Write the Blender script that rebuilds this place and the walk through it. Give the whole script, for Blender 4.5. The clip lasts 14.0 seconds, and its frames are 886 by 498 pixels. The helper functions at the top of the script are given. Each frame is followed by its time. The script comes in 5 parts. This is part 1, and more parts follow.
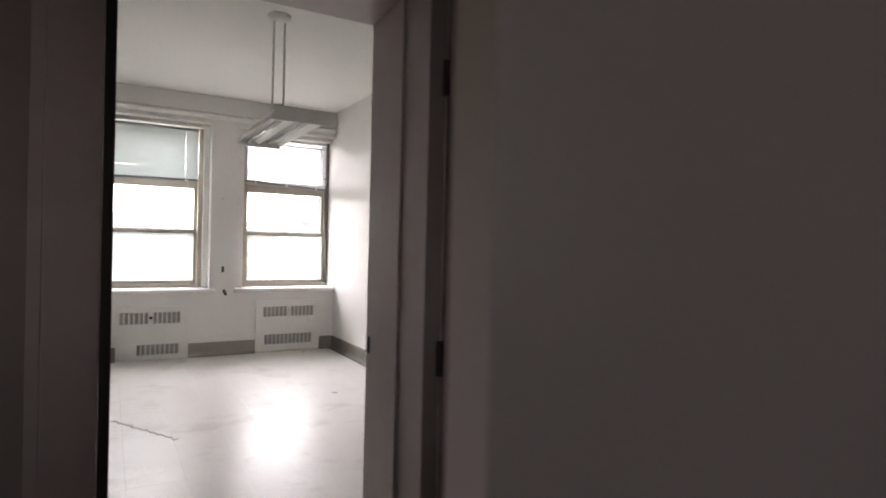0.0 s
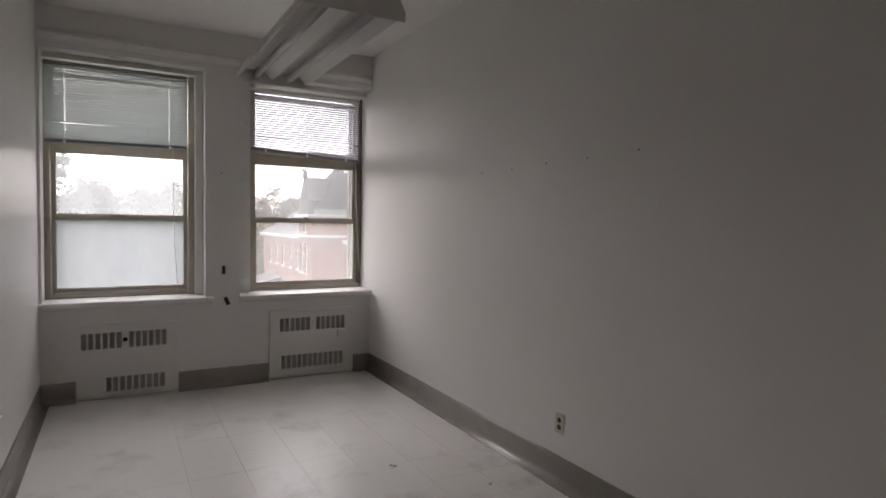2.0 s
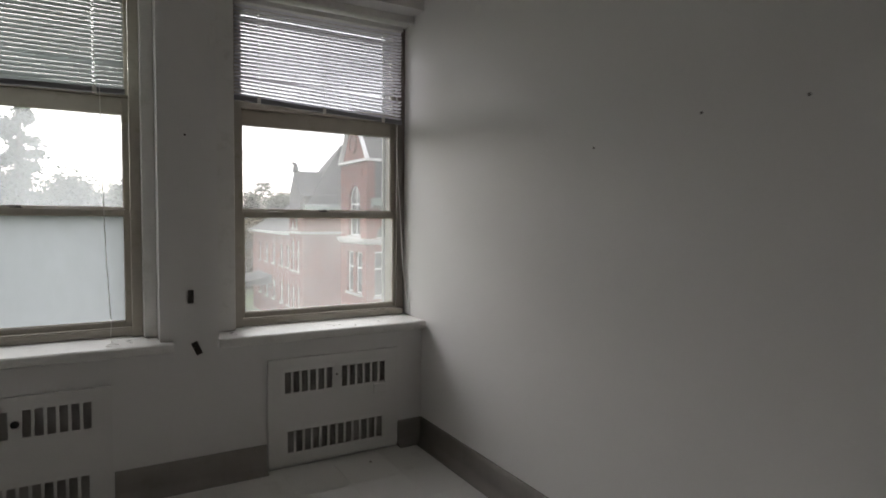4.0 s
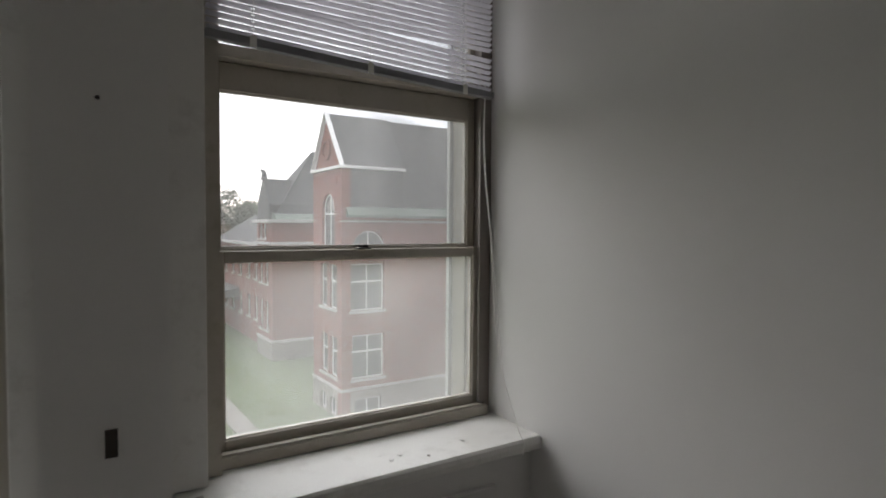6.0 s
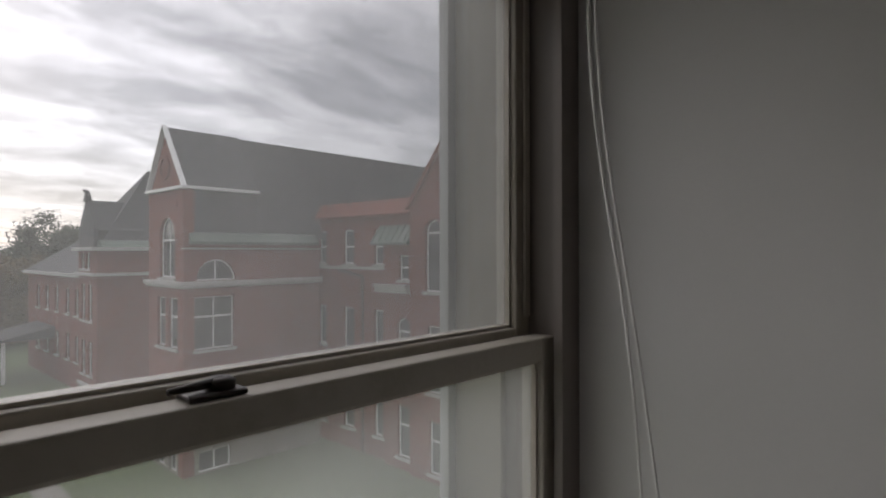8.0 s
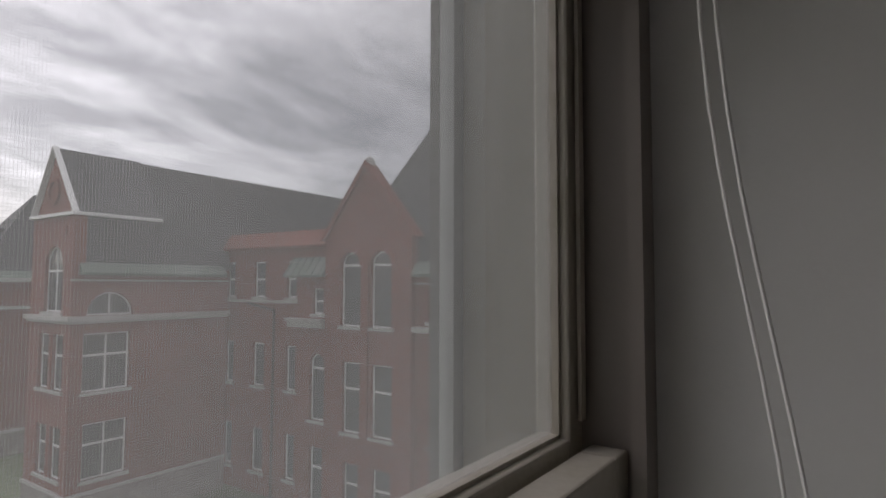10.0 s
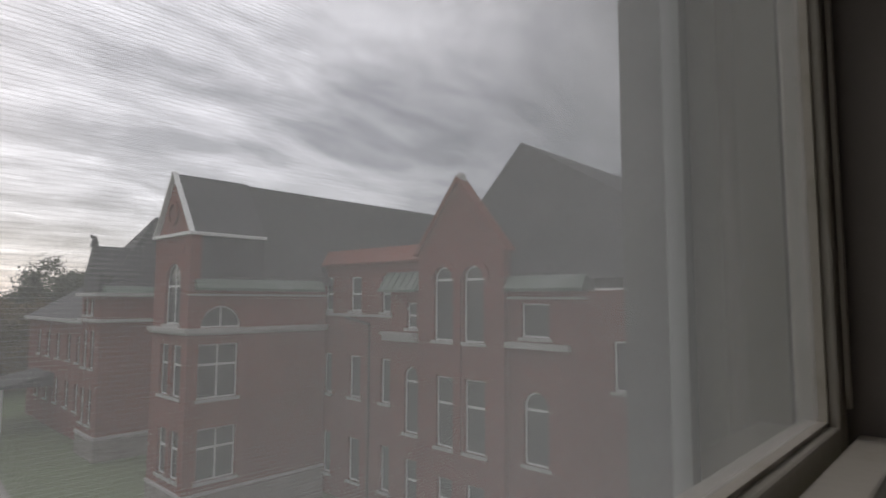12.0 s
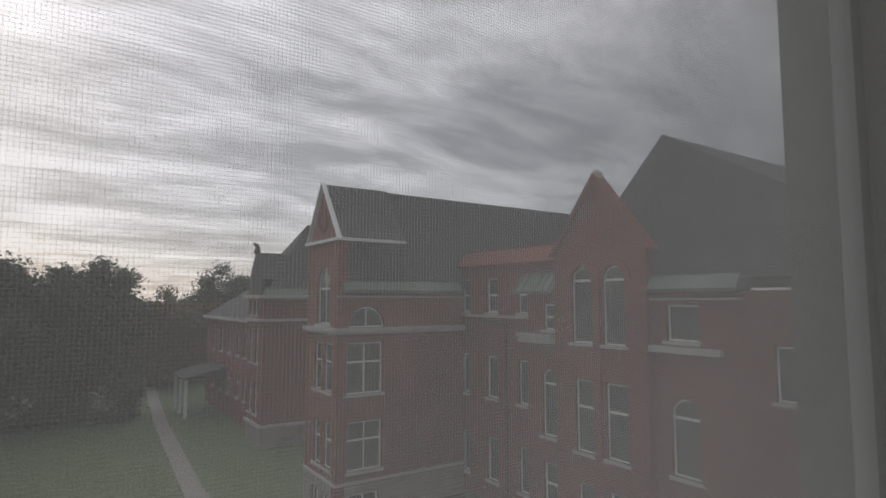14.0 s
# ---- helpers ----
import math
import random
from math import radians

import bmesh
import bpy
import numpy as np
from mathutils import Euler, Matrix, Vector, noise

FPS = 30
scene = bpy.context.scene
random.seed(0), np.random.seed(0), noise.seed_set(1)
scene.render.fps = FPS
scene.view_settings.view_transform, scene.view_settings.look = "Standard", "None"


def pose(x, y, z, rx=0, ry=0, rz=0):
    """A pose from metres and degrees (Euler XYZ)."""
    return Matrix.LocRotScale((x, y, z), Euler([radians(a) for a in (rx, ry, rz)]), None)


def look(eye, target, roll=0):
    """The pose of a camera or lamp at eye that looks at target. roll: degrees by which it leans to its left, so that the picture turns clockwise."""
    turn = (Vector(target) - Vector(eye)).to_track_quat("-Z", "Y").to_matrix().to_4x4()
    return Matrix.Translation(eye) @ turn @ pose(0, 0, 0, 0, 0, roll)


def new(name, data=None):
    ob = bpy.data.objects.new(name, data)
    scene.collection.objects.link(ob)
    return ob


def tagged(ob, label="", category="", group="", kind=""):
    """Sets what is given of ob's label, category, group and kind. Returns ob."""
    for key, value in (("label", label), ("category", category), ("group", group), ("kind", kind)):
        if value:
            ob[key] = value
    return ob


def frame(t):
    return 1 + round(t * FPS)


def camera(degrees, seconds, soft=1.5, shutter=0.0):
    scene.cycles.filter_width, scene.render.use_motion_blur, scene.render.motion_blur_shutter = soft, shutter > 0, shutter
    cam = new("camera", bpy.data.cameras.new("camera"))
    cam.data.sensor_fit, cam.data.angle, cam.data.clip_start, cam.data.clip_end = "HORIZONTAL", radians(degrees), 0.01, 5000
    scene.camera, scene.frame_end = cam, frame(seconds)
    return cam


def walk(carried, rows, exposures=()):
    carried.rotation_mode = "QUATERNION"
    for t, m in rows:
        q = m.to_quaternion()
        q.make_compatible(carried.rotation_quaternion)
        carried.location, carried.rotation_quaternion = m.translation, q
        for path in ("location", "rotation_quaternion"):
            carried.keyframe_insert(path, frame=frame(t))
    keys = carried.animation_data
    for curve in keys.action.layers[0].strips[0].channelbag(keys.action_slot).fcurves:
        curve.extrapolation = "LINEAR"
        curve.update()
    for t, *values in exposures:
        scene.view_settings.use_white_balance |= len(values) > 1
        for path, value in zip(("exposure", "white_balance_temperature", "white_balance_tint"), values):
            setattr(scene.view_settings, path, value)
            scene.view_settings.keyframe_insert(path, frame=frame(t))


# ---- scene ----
cam = camera(74.4, 14.0, soft=1.7, shutter=0.3)
PATH = [
    (0, (-2.551, -7.334, 1.375), (-1.558, -5.598, 1.361), 1.4),
    (0.5, (-2.588, -6.890, 1.432), (-1.659, -5.119, 1.381), 1.2),
    (0.9, (-2.529, -6.510, 1.465), (-1.592, -4.744, 1.391), 1.3),
    (1.2, (-2.446, -6.217, 1.455), (-1.508, -4.452, 1.383), 1.2),
    (1.5, (-2.325, -5.862, 1.444), (-1.377, -4.103, 1.373), 0.9),
    (2, (-2.170, -5.379, 1.467), (-1.199, -3.632, 1.376), 1.0),
    (2.5, (-2.024, -4.881, 1.536), (-1.047, -3.139, 1.431), 0.9),
    (3, (-1.908, -4.279, 1.443), (-0.922, -2.541, 1.353), 0.9),
    (3.2, (-1.866, -4.068, 1.423), (-0.876, -2.333, 1.324), 0.8),
    (5.5, (-1.581, -2.018, 1.544), (-0.551, -0.307, 1.436), 0.4),
    (6.0, (-1.465, -1.627, 1.560), (-0.373, 0.046, 1.480), 0.4),
    (6.5, (-1.310, -1.224, 1.552), (-0.158, 0.409, 1.483), 0.1),
    (7.0, (-1.139, -0.862, 1.584), (0.119, 0.691, 1.523), -0.2),
    (7.5, (-0.918, -0.485, 1.596), (0.470, 0.954, 1.559), -0.2),
    (8.0, (-0.784, -0.184, 1.598), (0.682, 1.176, 1.607), -0.1),
    (8.2, (-0.761, -0.118, 1.618), (0.741, 1.202, 1.658), 0.3),
    (10.3, (-0.624, 0.127, 1.637), (1.022, 1.255, 1.757), 0.1),
    (10.5, (-0.644, 0.149, 1.633), (0.997, 1.284, 1.760), 0.2),
    (11.0, (-0.672, 0.170, 1.639), (0.940, 1.346, 1.777), 0.1),
    (11.5, (-0.699, 0.195, 1.624), (0.865, 1.432, 1.780), 0.2),
    (12.0, (-0.748, 0.216, 1.605), (0.705, 1.579, 1.776), 0.2),
    (12.5, (-0.771, 0.222, 1.621), (0.549, 1.715, 1.794), 0.1),
    (13.0, (-0.779, 0.223, 1.622), (0.420, 1.815, 1.795), -0.0),
    (13.5, (-0.784, 0.216, 1.622), (0.356, 1.850, 1.794), 0.1),
    (14.0, (-0.798, 0.199, 1.621), (0.306, 1.858, 1.794), 0.1),
]
EXPOSURES = [(0, 3.3, 6600, 20), (0.5, 2.82, 6650, 22), (1.0, 2.34, 6650, 22), (1.5, 2.06, 6650, 22), (3.2, 1.54, 6550, 16), (5.5, 1.08, 6500, 13), (7, 0.62, 6500, 14), (8.2, -0.02, 6550, 16), (10.3, -0.03, 6550, 17), (12, -0.40, 6550, 15), (14, -0.8, 6500, 14)]
walk(cam, [(t, look(eye, target, roll)) for t, eye, target, roll in PATH], EXPOSURES)

# ---- world and sun ----
SUN_AZ, SUN_EL = radians(-8), radians(24)
world = bpy.data.worlds.new("overcast_sky")
scene.world = world
world.use_nodes = True
wt = world.node_tree
wt.nodes.clear()


def wnode(kind, **settings):
    n = wt.nodes.new(kind)
    for key, value in settings.items():
        n.inputs[key].default_value = value
    return n


def wlink(a, b):
    wt.links.new(a, b)


w_out = wnode("ShaderNodeOutputWorld")
w_bg = wnode("ShaderNodeBackground", Strength=1.0)
w_sky = wnode("ShaderNodeTexSky")
w_sky.sky_type, w_sky.sun_disc, w_sky.sun_elevation, w_sky.sun_rotation = "NISHITA", False, SUN_EL, SUN_AZ
w_co = wnode("ShaderNodeTexCoord")
w_sep = wnode("ShaderNodeSeparateXYZ")
wlink(w_co.outputs["Generated"], w_sep.inputs[0])
w_z = wt.nodes.new("ShaderNodeMath")
w_z.operation = "ADD"
w_z.inputs[1].default_value = 0.16
wlink(w_sep.outputs["Z"], w_z.inputs[0])
w_zm = wt.nodes.new("ShaderNodeMath")
w_zm.operation = "MAXIMUM"
w_zm.inputs[1].default_value = 0.05
wlink(w_z.outputs[0], w_zm.inputs[0])
w_div = wt.nodes.new("ShaderNodeVectorMath")
w_div.operation = "DIVIDE"
w_comb = wnode("ShaderNodeCombineXYZ")
for k in "XYZ":
    wlink(w_zm.outputs[0], w_comb.inputs[k])
wlink(w_co.outputs["Generated"], w_div.inputs[0])
wlink(w_comb.outputs[0], w_div.inputs[1])
w_map = wnode("ShaderNodeMapping")
w_map.inputs["Rotation"].default_value = (0, 0, radians(-47))
w_map.inputs["Scale"].default_value = (0.75, 1.45, 0.2)
wlink(w_div.outputs[0], w_map.inputs["Vector"])
w_n = wnode("ShaderNodeTexNoise", Scale=1.9, Detail=10.0, Roughness=0.64, Distortion=0.35)
wlink(w_map.outputs[0], w_n.inputs["Vector"])
w_ramp = wnode("ShaderNodeValToRGB")
w_ramp.color_ramp.elements[0].position, w_ramp.color_ramp.elements[0].color = 0.36, (0.38, 0.386, 0.40, 1)
w_ramp.color_ramp.elements[1].position, w_ramp.color_ramp.elements[1].color = 0.66, (0.92, 0.932, 0.955, 1)
wlink(w_n.outputs["Fac"], w_ramp.inputs["Fac"])
# bright veil of the hidden sun
w_dot = wt.nodes.new("ShaderNodeVectorMath")
w_dot.operation = "DOT_PRODUCT"
w_dot.inputs[1].default_value = (math.sin(SUN_AZ) * math.cos(SUN_EL), math.cos(SUN_AZ) * math.cos(SUN_EL), math.sin(SUN_EL))
wlink(w_co.outputs["Generated"], w_dot.inputs[0])
w_glow = wnode("ShaderNodeMapRange")
for key, value in (("From Min", 0.25), ("From Max", 1.0), ("To Min", 0.0), ("To Max", 1.0)):
    w_glow.inputs[key].default_value = value
wlink(w_dot.outputs["Value"], w_glow.inputs["Value"])
w_pow = wt.nodes.new("ShaderNodeMath")
w_pow.operation = "POWER"
w_pow.inputs[1].default_value = 2.6
wlink(w_glow.outputs[0], w_pow.inputs[0])
w_mul = wt.nodes.new("ShaderNodeMath")
w_mul.operation = "MULTIPLY_ADD"
w_mul.inputs[1].default_value, w_mul.inputs[2].default_value = 1.35, 0.82
wlink(w_pow.outputs[0], w_mul.inputs[0])
w_cl = wt.nodes.new("ShaderNodeVectorMath")
w_cl.operation = "SCALE"
wlink(w_ramp.outputs["Color"], w_cl.inputs[0])
w_zen = wt.nodes.new("ShaderNodeMapRange")
for key, value in (("From Min", 0.30), ("From Max", 0.85), ("To Min", 1.0), ("To Max", 2.4)):
    w_zen.inputs[key].default_value = value
wlink(w_sep.outputs["Z"], w_zen.inputs["Value"])
w_zmul = wt.nodes.new("ShaderNodeMath")
w_zmul.operation = "MULTIPLY"
wlink(w_mul.outputs[0], w_zmul.inputs[0])
wlink(w_zen.outputs[0], w_zmul.inputs[1])
wlink(w_zmul.outputs[0], w_cl.inputs["Scale"])
w_sc = wt.nodes.new("ShaderNodeVectorMath")
w_sc.operation = "SCALE"
w_sc.inputs["Scale"].default_value = 0.025
wlink(w_sky.outputs["Color"], w_sc.inputs[0])
w_add = wt.nodes.new("ShaderNodeVectorMath")
w_add.operation = "ADD"
wlink(w_cl.outputs[0], w_add.inputs[0])
wlink(w_sc.outputs[0], w_add.inputs[1])
wlink(w_add.outputs[0], w_bg.inputs["Color"])
wlink(w_bg.outputs[0], w_out.inputs[0])

sun = new("sun", bpy.data.lights.new("sun", "SUN"))
sun.data.energy, sun.data.angle, sun.data.color = 0.5, radians(60), (1.0, 0.97, 0.92)
sun.matrix_world = look((0, 0, 60), (-math.sin(SUN_AZ), -math.cos(SUN_AZ), 60 - math.tan(SUN_EL)))


# ---- materials ----
def material(name, color, rough=0.6, metal=0.0, vary=0.12, scale=6.0, fine=90.0, bump=0.15, spec=0.5, stain=None, stain_scale=1.5, per_object=0.0, coat=0.0):
    """Paint or solid stuff: two scales of colour change, grain relief, uneven gloss."""
    m = bpy.data.materials.new(name)
    m.use_nodes = True
    nt = m.node_tree
    p = nt.nodes["Principled BSDF"]
    p.inputs["Metallic"].default_value = metal
    p.inputs["Specular IOR Level"].default_value = spec
    p.inputs["Coat Weight"].default_value = coat
    p.inputs["Coat Roughness"].default_value = 0.15
    co = nt.nodes.new("ShaderNodeTexCoord")
    big = nt.nodes.new("ShaderNodeTexNoise")
    big.inputs["Scale"].default_value, big.inputs["Detail"].default_value = scale, 5.0
    small = nt.nodes.new("ShaderNodeTexNoise")
    small.inputs["Scale"].default_value, small.inputs["Detail"].default_value = fine, 3.0
    geo = nt.nodes.new("ShaderNodeNewGeometry")
    nt.links.new(geo.outputs["Position"], big.inputs["Vector"])
    nt.links.new(geo.outputs["Position"], small.inputs["Vector"])
    hsv = nt.nodes.new("ShaderNodeHueSaturation")
    hsv.inputs["Color"].default_value = (*color, 1)
    val = nt.nodes.new("ShaderNodeMath")
    val.operation = "MULTIPLY_ADD"
    val.inputs[1].default_value, val.inputs[2].default_value = vary * 2, 1 - vary
    nt.links.new(big.outputs["Fac"], val.inputs[0])
    val2 = nt.nodes.new("ShaderNodeMath")
    val2.operation = "MULTIPLY_ADD"
    val2.inputs[1].default_value = vary * 0.6
    nt.links.new(small.outputs["Fac"], val2.inputs[0])
    nt.links.new(val.outputs[0], val2.inputs[2])
    last = val2.outputs[0]
    if per_object:
        info = nt.nodes.new("ShaderNodeObjectInfo")
        add = nt.nodes.new("ShaderNodeMath")
        add.operation = "MULTIPLY_ADD"
        add.inputs[1].default_value = per_object
        nt.links.new(info.outputs["Random"], add.inputs[0])
        nt.links.new(last, add.inputs[2])
        last = add.outputs[0]
    nt.links.new(last, hsv.inputs["Value"])
    out = hsv.outputs["Color"]
    if stain:
        sn = nt.nodes.new("ShaderNodeTexNoise")
        sn.inputs["Scale"].default_value, sn.inputs["Detail"].default_value, sn.inputs["Roughness"].default_value = stain_scale, 8.0, 0.65
        nt.links.new(geo.outputs["Position"], sn.inputs["Vector"])
        ramp = nt.nodes.new("ShaderNodeMapRange")
        ramp.inputs["From Min"].default_value, ramp.inputs["From Max"].default_value = 0.54, 0.72
        nt.links.new(sn.outputs["Fac"], ramp.inputs["Value"])
        mix = nt.nodes.new("ShaderNodeMix")
        mix.data_type = "RGBA"
        nt.links.new(ramp.outputs[0], mix.inputs["Factor"])
        nt.links.new(out, mix.inputs["A"])
        mix.inputs["B"].default_value = (*stain, 1)
        out = mix.outputs["Result"]
    nt.links.new(out, p.inputs["Base Color"])
    rr = nt.nodes.new("ShaderNodeMapRange")
    rr.inputs["To Min"].default_value, rr.inputs["To Max"].default_value = rough * 0.75, min(1.0, rough * 1.25)
    nt.links.new(big.outputs["Fac"], rr.inputs["Value"])
    nt.links.new(rr.outputs[0], p.inputs["Roughness"])
    if bump:
        bp = nt.nodes.new("ShaderNodeBump")
        bp.inputs["Strength"].default_value, bp.inputs["Distance"].default_value = bump, 0.003
        sm = nt.nodes.new("ShaderNodeMath")
        sm.operation = "ADD"
        nt.links.new(big.outputs["Fac"], sm.inputs[0])
        nt.links.new(small.outputs["Fac"], sm.inputs[1])
        nt.links.new(sm.outputs[0], bp.inputs["Height"])
        nt.links.new(bp.outputs[0], p.inputs["Normal"])
    return m


def brick_material(name, a, b, mortar, length=0.215, height=0.075, swap=False, joint=0.010):
    m = bpy.data.materials.new(name)
    m.use_nodes = True
    nt = m.node_tree
    p = nt.nodes["Principled BSDF"]
    p.inputs["Roughness"].default_value = 0.9
    p.inputs["Specular IOR Level"].default_value = 0.2
    geo = nt.nodes.new("ShaderNodeNewGeometry")
    sep = nt.nodes.new("ShaderNodeSeparateXYZ")
    nt.links.new(geo.outputs["Position"], sep.inputs[0])
    add = nt.nodes.new("ShaderNodeMath")
    add.operation = "ADD"
    nt.links.new(sep.outputs["X"], add.inputs[0])
    nt.links.new(sep.outputs["Y"], add.inputs[1])
    comb = nt.nodes.new("ShaderNodeCombineXYZ")
    nt.links.new(add.outputs[0], comb.inputs["X"])
    nt.links.new(sep.outputs["Z"], comb.inputs["Y"])
    br = nt.nodes.new("ShaderNodeTexBrick")
    for key, value in (("Color1", (*a, 1)), ("Color2", (*b, 1)), ("Mortar", (*mortar, 1)), ("Scale", 1.0), ("Mortar Size", joint), ("Brick Width", length), ("Row Height", height), ("Bias", 0.0)):
        br.inputs[key].default_value = value
    nt.links.new(comb.outputs[0], br.inputs["Vector"])
    n = nt.nodes.new("ShaderNodeTexNoise")
    n.inputs["Scale"].default_value, n.inputs["Detail"].default_value = 0.45, 7.0
    nt.links.new(geo.outputs["Position"], n.inputs["Vector"])
    hsv = nt.nodes.new("ShaderNodeHueSaturation")
    mr = nt.nodes.new("ShaderNodeMapRange")
    mr.inputs["To Min"].default_value, mr.inputs["To Max"].default_value = 0.65, 1.35
    nt.links.new(n.outputs["Fac"], mr.inputs["Value"])
    nt.links.new(mr.outputs[0], hsv.inputs["Value"])
    nt.links.new(br.outputs["Color"], hsv.inputs["Color"])
    nt.links.new(hsv.outputs["Color"], p.inputs["Base Color"])
    bp = nt.nodes.new("ShaderNodeBump")
    bp.inputs["Strength"].default_value, bp.inputs["Distance"].default_value = 0.35, 0.01
    bp.invert = True
    nt.links.new(br.outputs["Fac"], bp.inputs["Height"])
    nt.links.new(bp.outputs[0], p.inputs["Normal"])
    return m


def dirty_glass(name, dirt=0.2, tint=(0.86, 0.88, 0.85), smear=0.5, side_fade=0.0):
    """Clear pane with a film of dust that scatters daylight."""
    m = bpy.data.materials.new(name)
    m.use_nodes = True
    nt = m.node_tree
    nt.nodes.remove(nt.nodes["Principled BSDF"])
    out = nt.nodes["Material Output"]
    clear = nt.nodes.new("ShaderNodeBsdfTransparent")
    clear.inputs["Color"].default_value = (0.95, 0.96, 0.95, 1)
    gloss = nt.nodes.new("ShaderNodeBsdfGlossy")
    gloss.inputs["Roughness"].default_value = 0.02
    lw = nt.nodes.new("ShaderNodeLayerWeight")
    lw.inputs["Blend"].default_value = 0.5
    pw = nt.nodes.new("ShaderNodeMath")
    pw.operation = "POWER"
    pw.inputs[1].default_value = 4.0
    nt.links.new(lw.outputs["Facing"], pw.inputs[0])
    fres = nt.nodes.new("ShaderNodeMath")
    fres.operation = "MULTIPLY_ADD"
    fres.inputs[1].default_value, fres.inputs[2].default_value = 0.45, 0.025
    nt.links.new(pw.outputs[0], fres.inputs[0])
    one = nt.nodes.new("ShaderNodeMixShader")
    nt.links.new(fres.outputs[0], one.inputs["Fac"])
    nt.links.new(clear.outputs[0], one.inputs[1])
    nt.links.new(gloss.outputs[0], one.inputs[2])
    dust = nt.nodes.new("ShaderNodeBsdfTranslucent")
    dust.inputs["Color"].default_value = (*tint, 1)
    geo = nt.nodes.new("ShaderNodeNewGeometry")
    mp = nt.nodes.new("ShaderNodeMapping")
    mp.inputs["Scale"].default_value = (1.0, 1.0, 0.45)
    nt.links.new(geo.outputs["Position"], mp.inputs["Vector"])
    n = nt.nodes.new("ShaderNodeTexNoise")
    n.inputs["Scale"].default_value, n.inputs["Detail"].default_value = 4.5, 8.0
    nt.links.new(mp.outputs[0], n.inputs["Vector"])
    mr = nt.nodes.new("ShaderNodeMapRange")
    mr.inputs["From Min"].default_value, mr.inputs["From Max"].default_value = 0.3, 0.7
    mr.inputs["To Min"].default_value, mr.inputs["To Max"].default_value = dirt * (1 - smear), dirt * (1 + smear)
    nt.links.new(n.outputs["Fac"], mr.inputs["Value"])
    if side_fade:
        # slanting-view fade of the sky put into the pane's colour toward the room's corner
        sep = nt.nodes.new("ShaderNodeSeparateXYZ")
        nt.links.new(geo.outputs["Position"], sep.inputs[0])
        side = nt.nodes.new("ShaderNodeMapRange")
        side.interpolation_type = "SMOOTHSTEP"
        for key, value in (("From Min", -0.66), ("From Max", -0.38), ("To Min", 0.95), ("To Max", 0.95 - side_fade)):
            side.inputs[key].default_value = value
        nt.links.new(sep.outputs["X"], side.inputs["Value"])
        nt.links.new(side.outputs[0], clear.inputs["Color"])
    two = nt.nodes.new("ShaderNodeMixShader")
    nt.links.new(mr.outputs[0], two.inputs["Fac"])
    nt.links.new(one.outputs[0], two.inputs[1])
    nt.links.new(dust.outputs[0], two.inputs[2])
    nt.links.new(two.outputs[0], out.inputs["Surface"])
    return m


def leaf_material(name, color, spread=0.5):
    m = bpy.data.materials.new(name)
    m.use_nodes = True
    nt = m.node_tree
    p = nt.nodes["Principled BSDF"]
    p.inputs["Roughness"].default_value = 0.7
    geo = nt.nodes.new("ShaderNodeNewGeometry")
    hsv = nt.nodes.new("ShaderNodeHueSaturation")
    hsv.inputs["Color"].default_value = (*color, 1)
    mr = nt.nodes.new("ShaderNodeMapRange")
    mr.inputs["To Min"].default_value, mr.inputs["To Max"].default_value = 1 - spread, 1 + spread
    nt.links.new(geo.outputs["Random Per Island"], mr.inputs["Value"])
    nt.links.new(mr.outputs[0], hsv.inputs["Value"])
    nt.links.new(hsv.outputs["Color"], p.inputs["Base Color"])
    return m


M_WALL = material("wall_paint", (0.78, 0.765, 0.74), 0.42, vary=0.05, scale=1.3, fine=140, bump=0.10, spec=0.4)
M_CEIL = material("ceiling_paint", (0.80, 0.785, 0.76), 0.8, vary=0.05, scale=1.1, fine=60, bump=0.2)
M_TRIM = material("trim_paint", (0.78, 0.765, 0.73), 0.4, vary=0.07, scale=5, bump=0.12, stain=(0.68, 0.66, 0.62), stain_scale=9)
M_SASH = material("beige_sash_paint", (0.46, 0.422, 0.358), 0.45, vary=0.10, scale=9, bump=0.2, stain=(0.40, 0.36, 0.28), stain_scale=14)
M_FLOOR = material("waxed_vinyl_tile", (0.74, 0.725, 0.69), 0.33, vary=0.06, scale=2.0, fine=55, bump=0.06, spec=0.4, stain=(0.56, 0.54, 0.50), stain_scale=2.4, per_object=0.004)
M_JOINT = material("floor_grime", (0.30, 0.27, 0.24), 0.8)
M_SEAM = material("waxed_seam", (0.52, 0.50, 0.465), 0.5, vary=0.3, scale=3.0)
M_BASE = material("grey_cove_base", (0.29, 0.268, 0.243), 0.18, vary=0.12, scale=7, bump=0.1, stain=(0.24, 0.225, 0.20), stain_scale=3)
M_COVER = material("radiator_cover_paint", (0.76, 0.745, 0.715), 0.4, vary=0.05, scale=4, bump=0.08)
M_DARK = material("dark_recess", (0.15, 0.135, 0.125), 0.8)
M_GRILLE = material("grey_grille_mesh", (0.50, 0.475, 0.455), 0.7)
M_FIN = material("radiator_fins", (0.50, 0.475, 0.45), 0.6)
M_BLACK = material("black_bakelite", (0.02, 0.018, 0.017), 0.35)


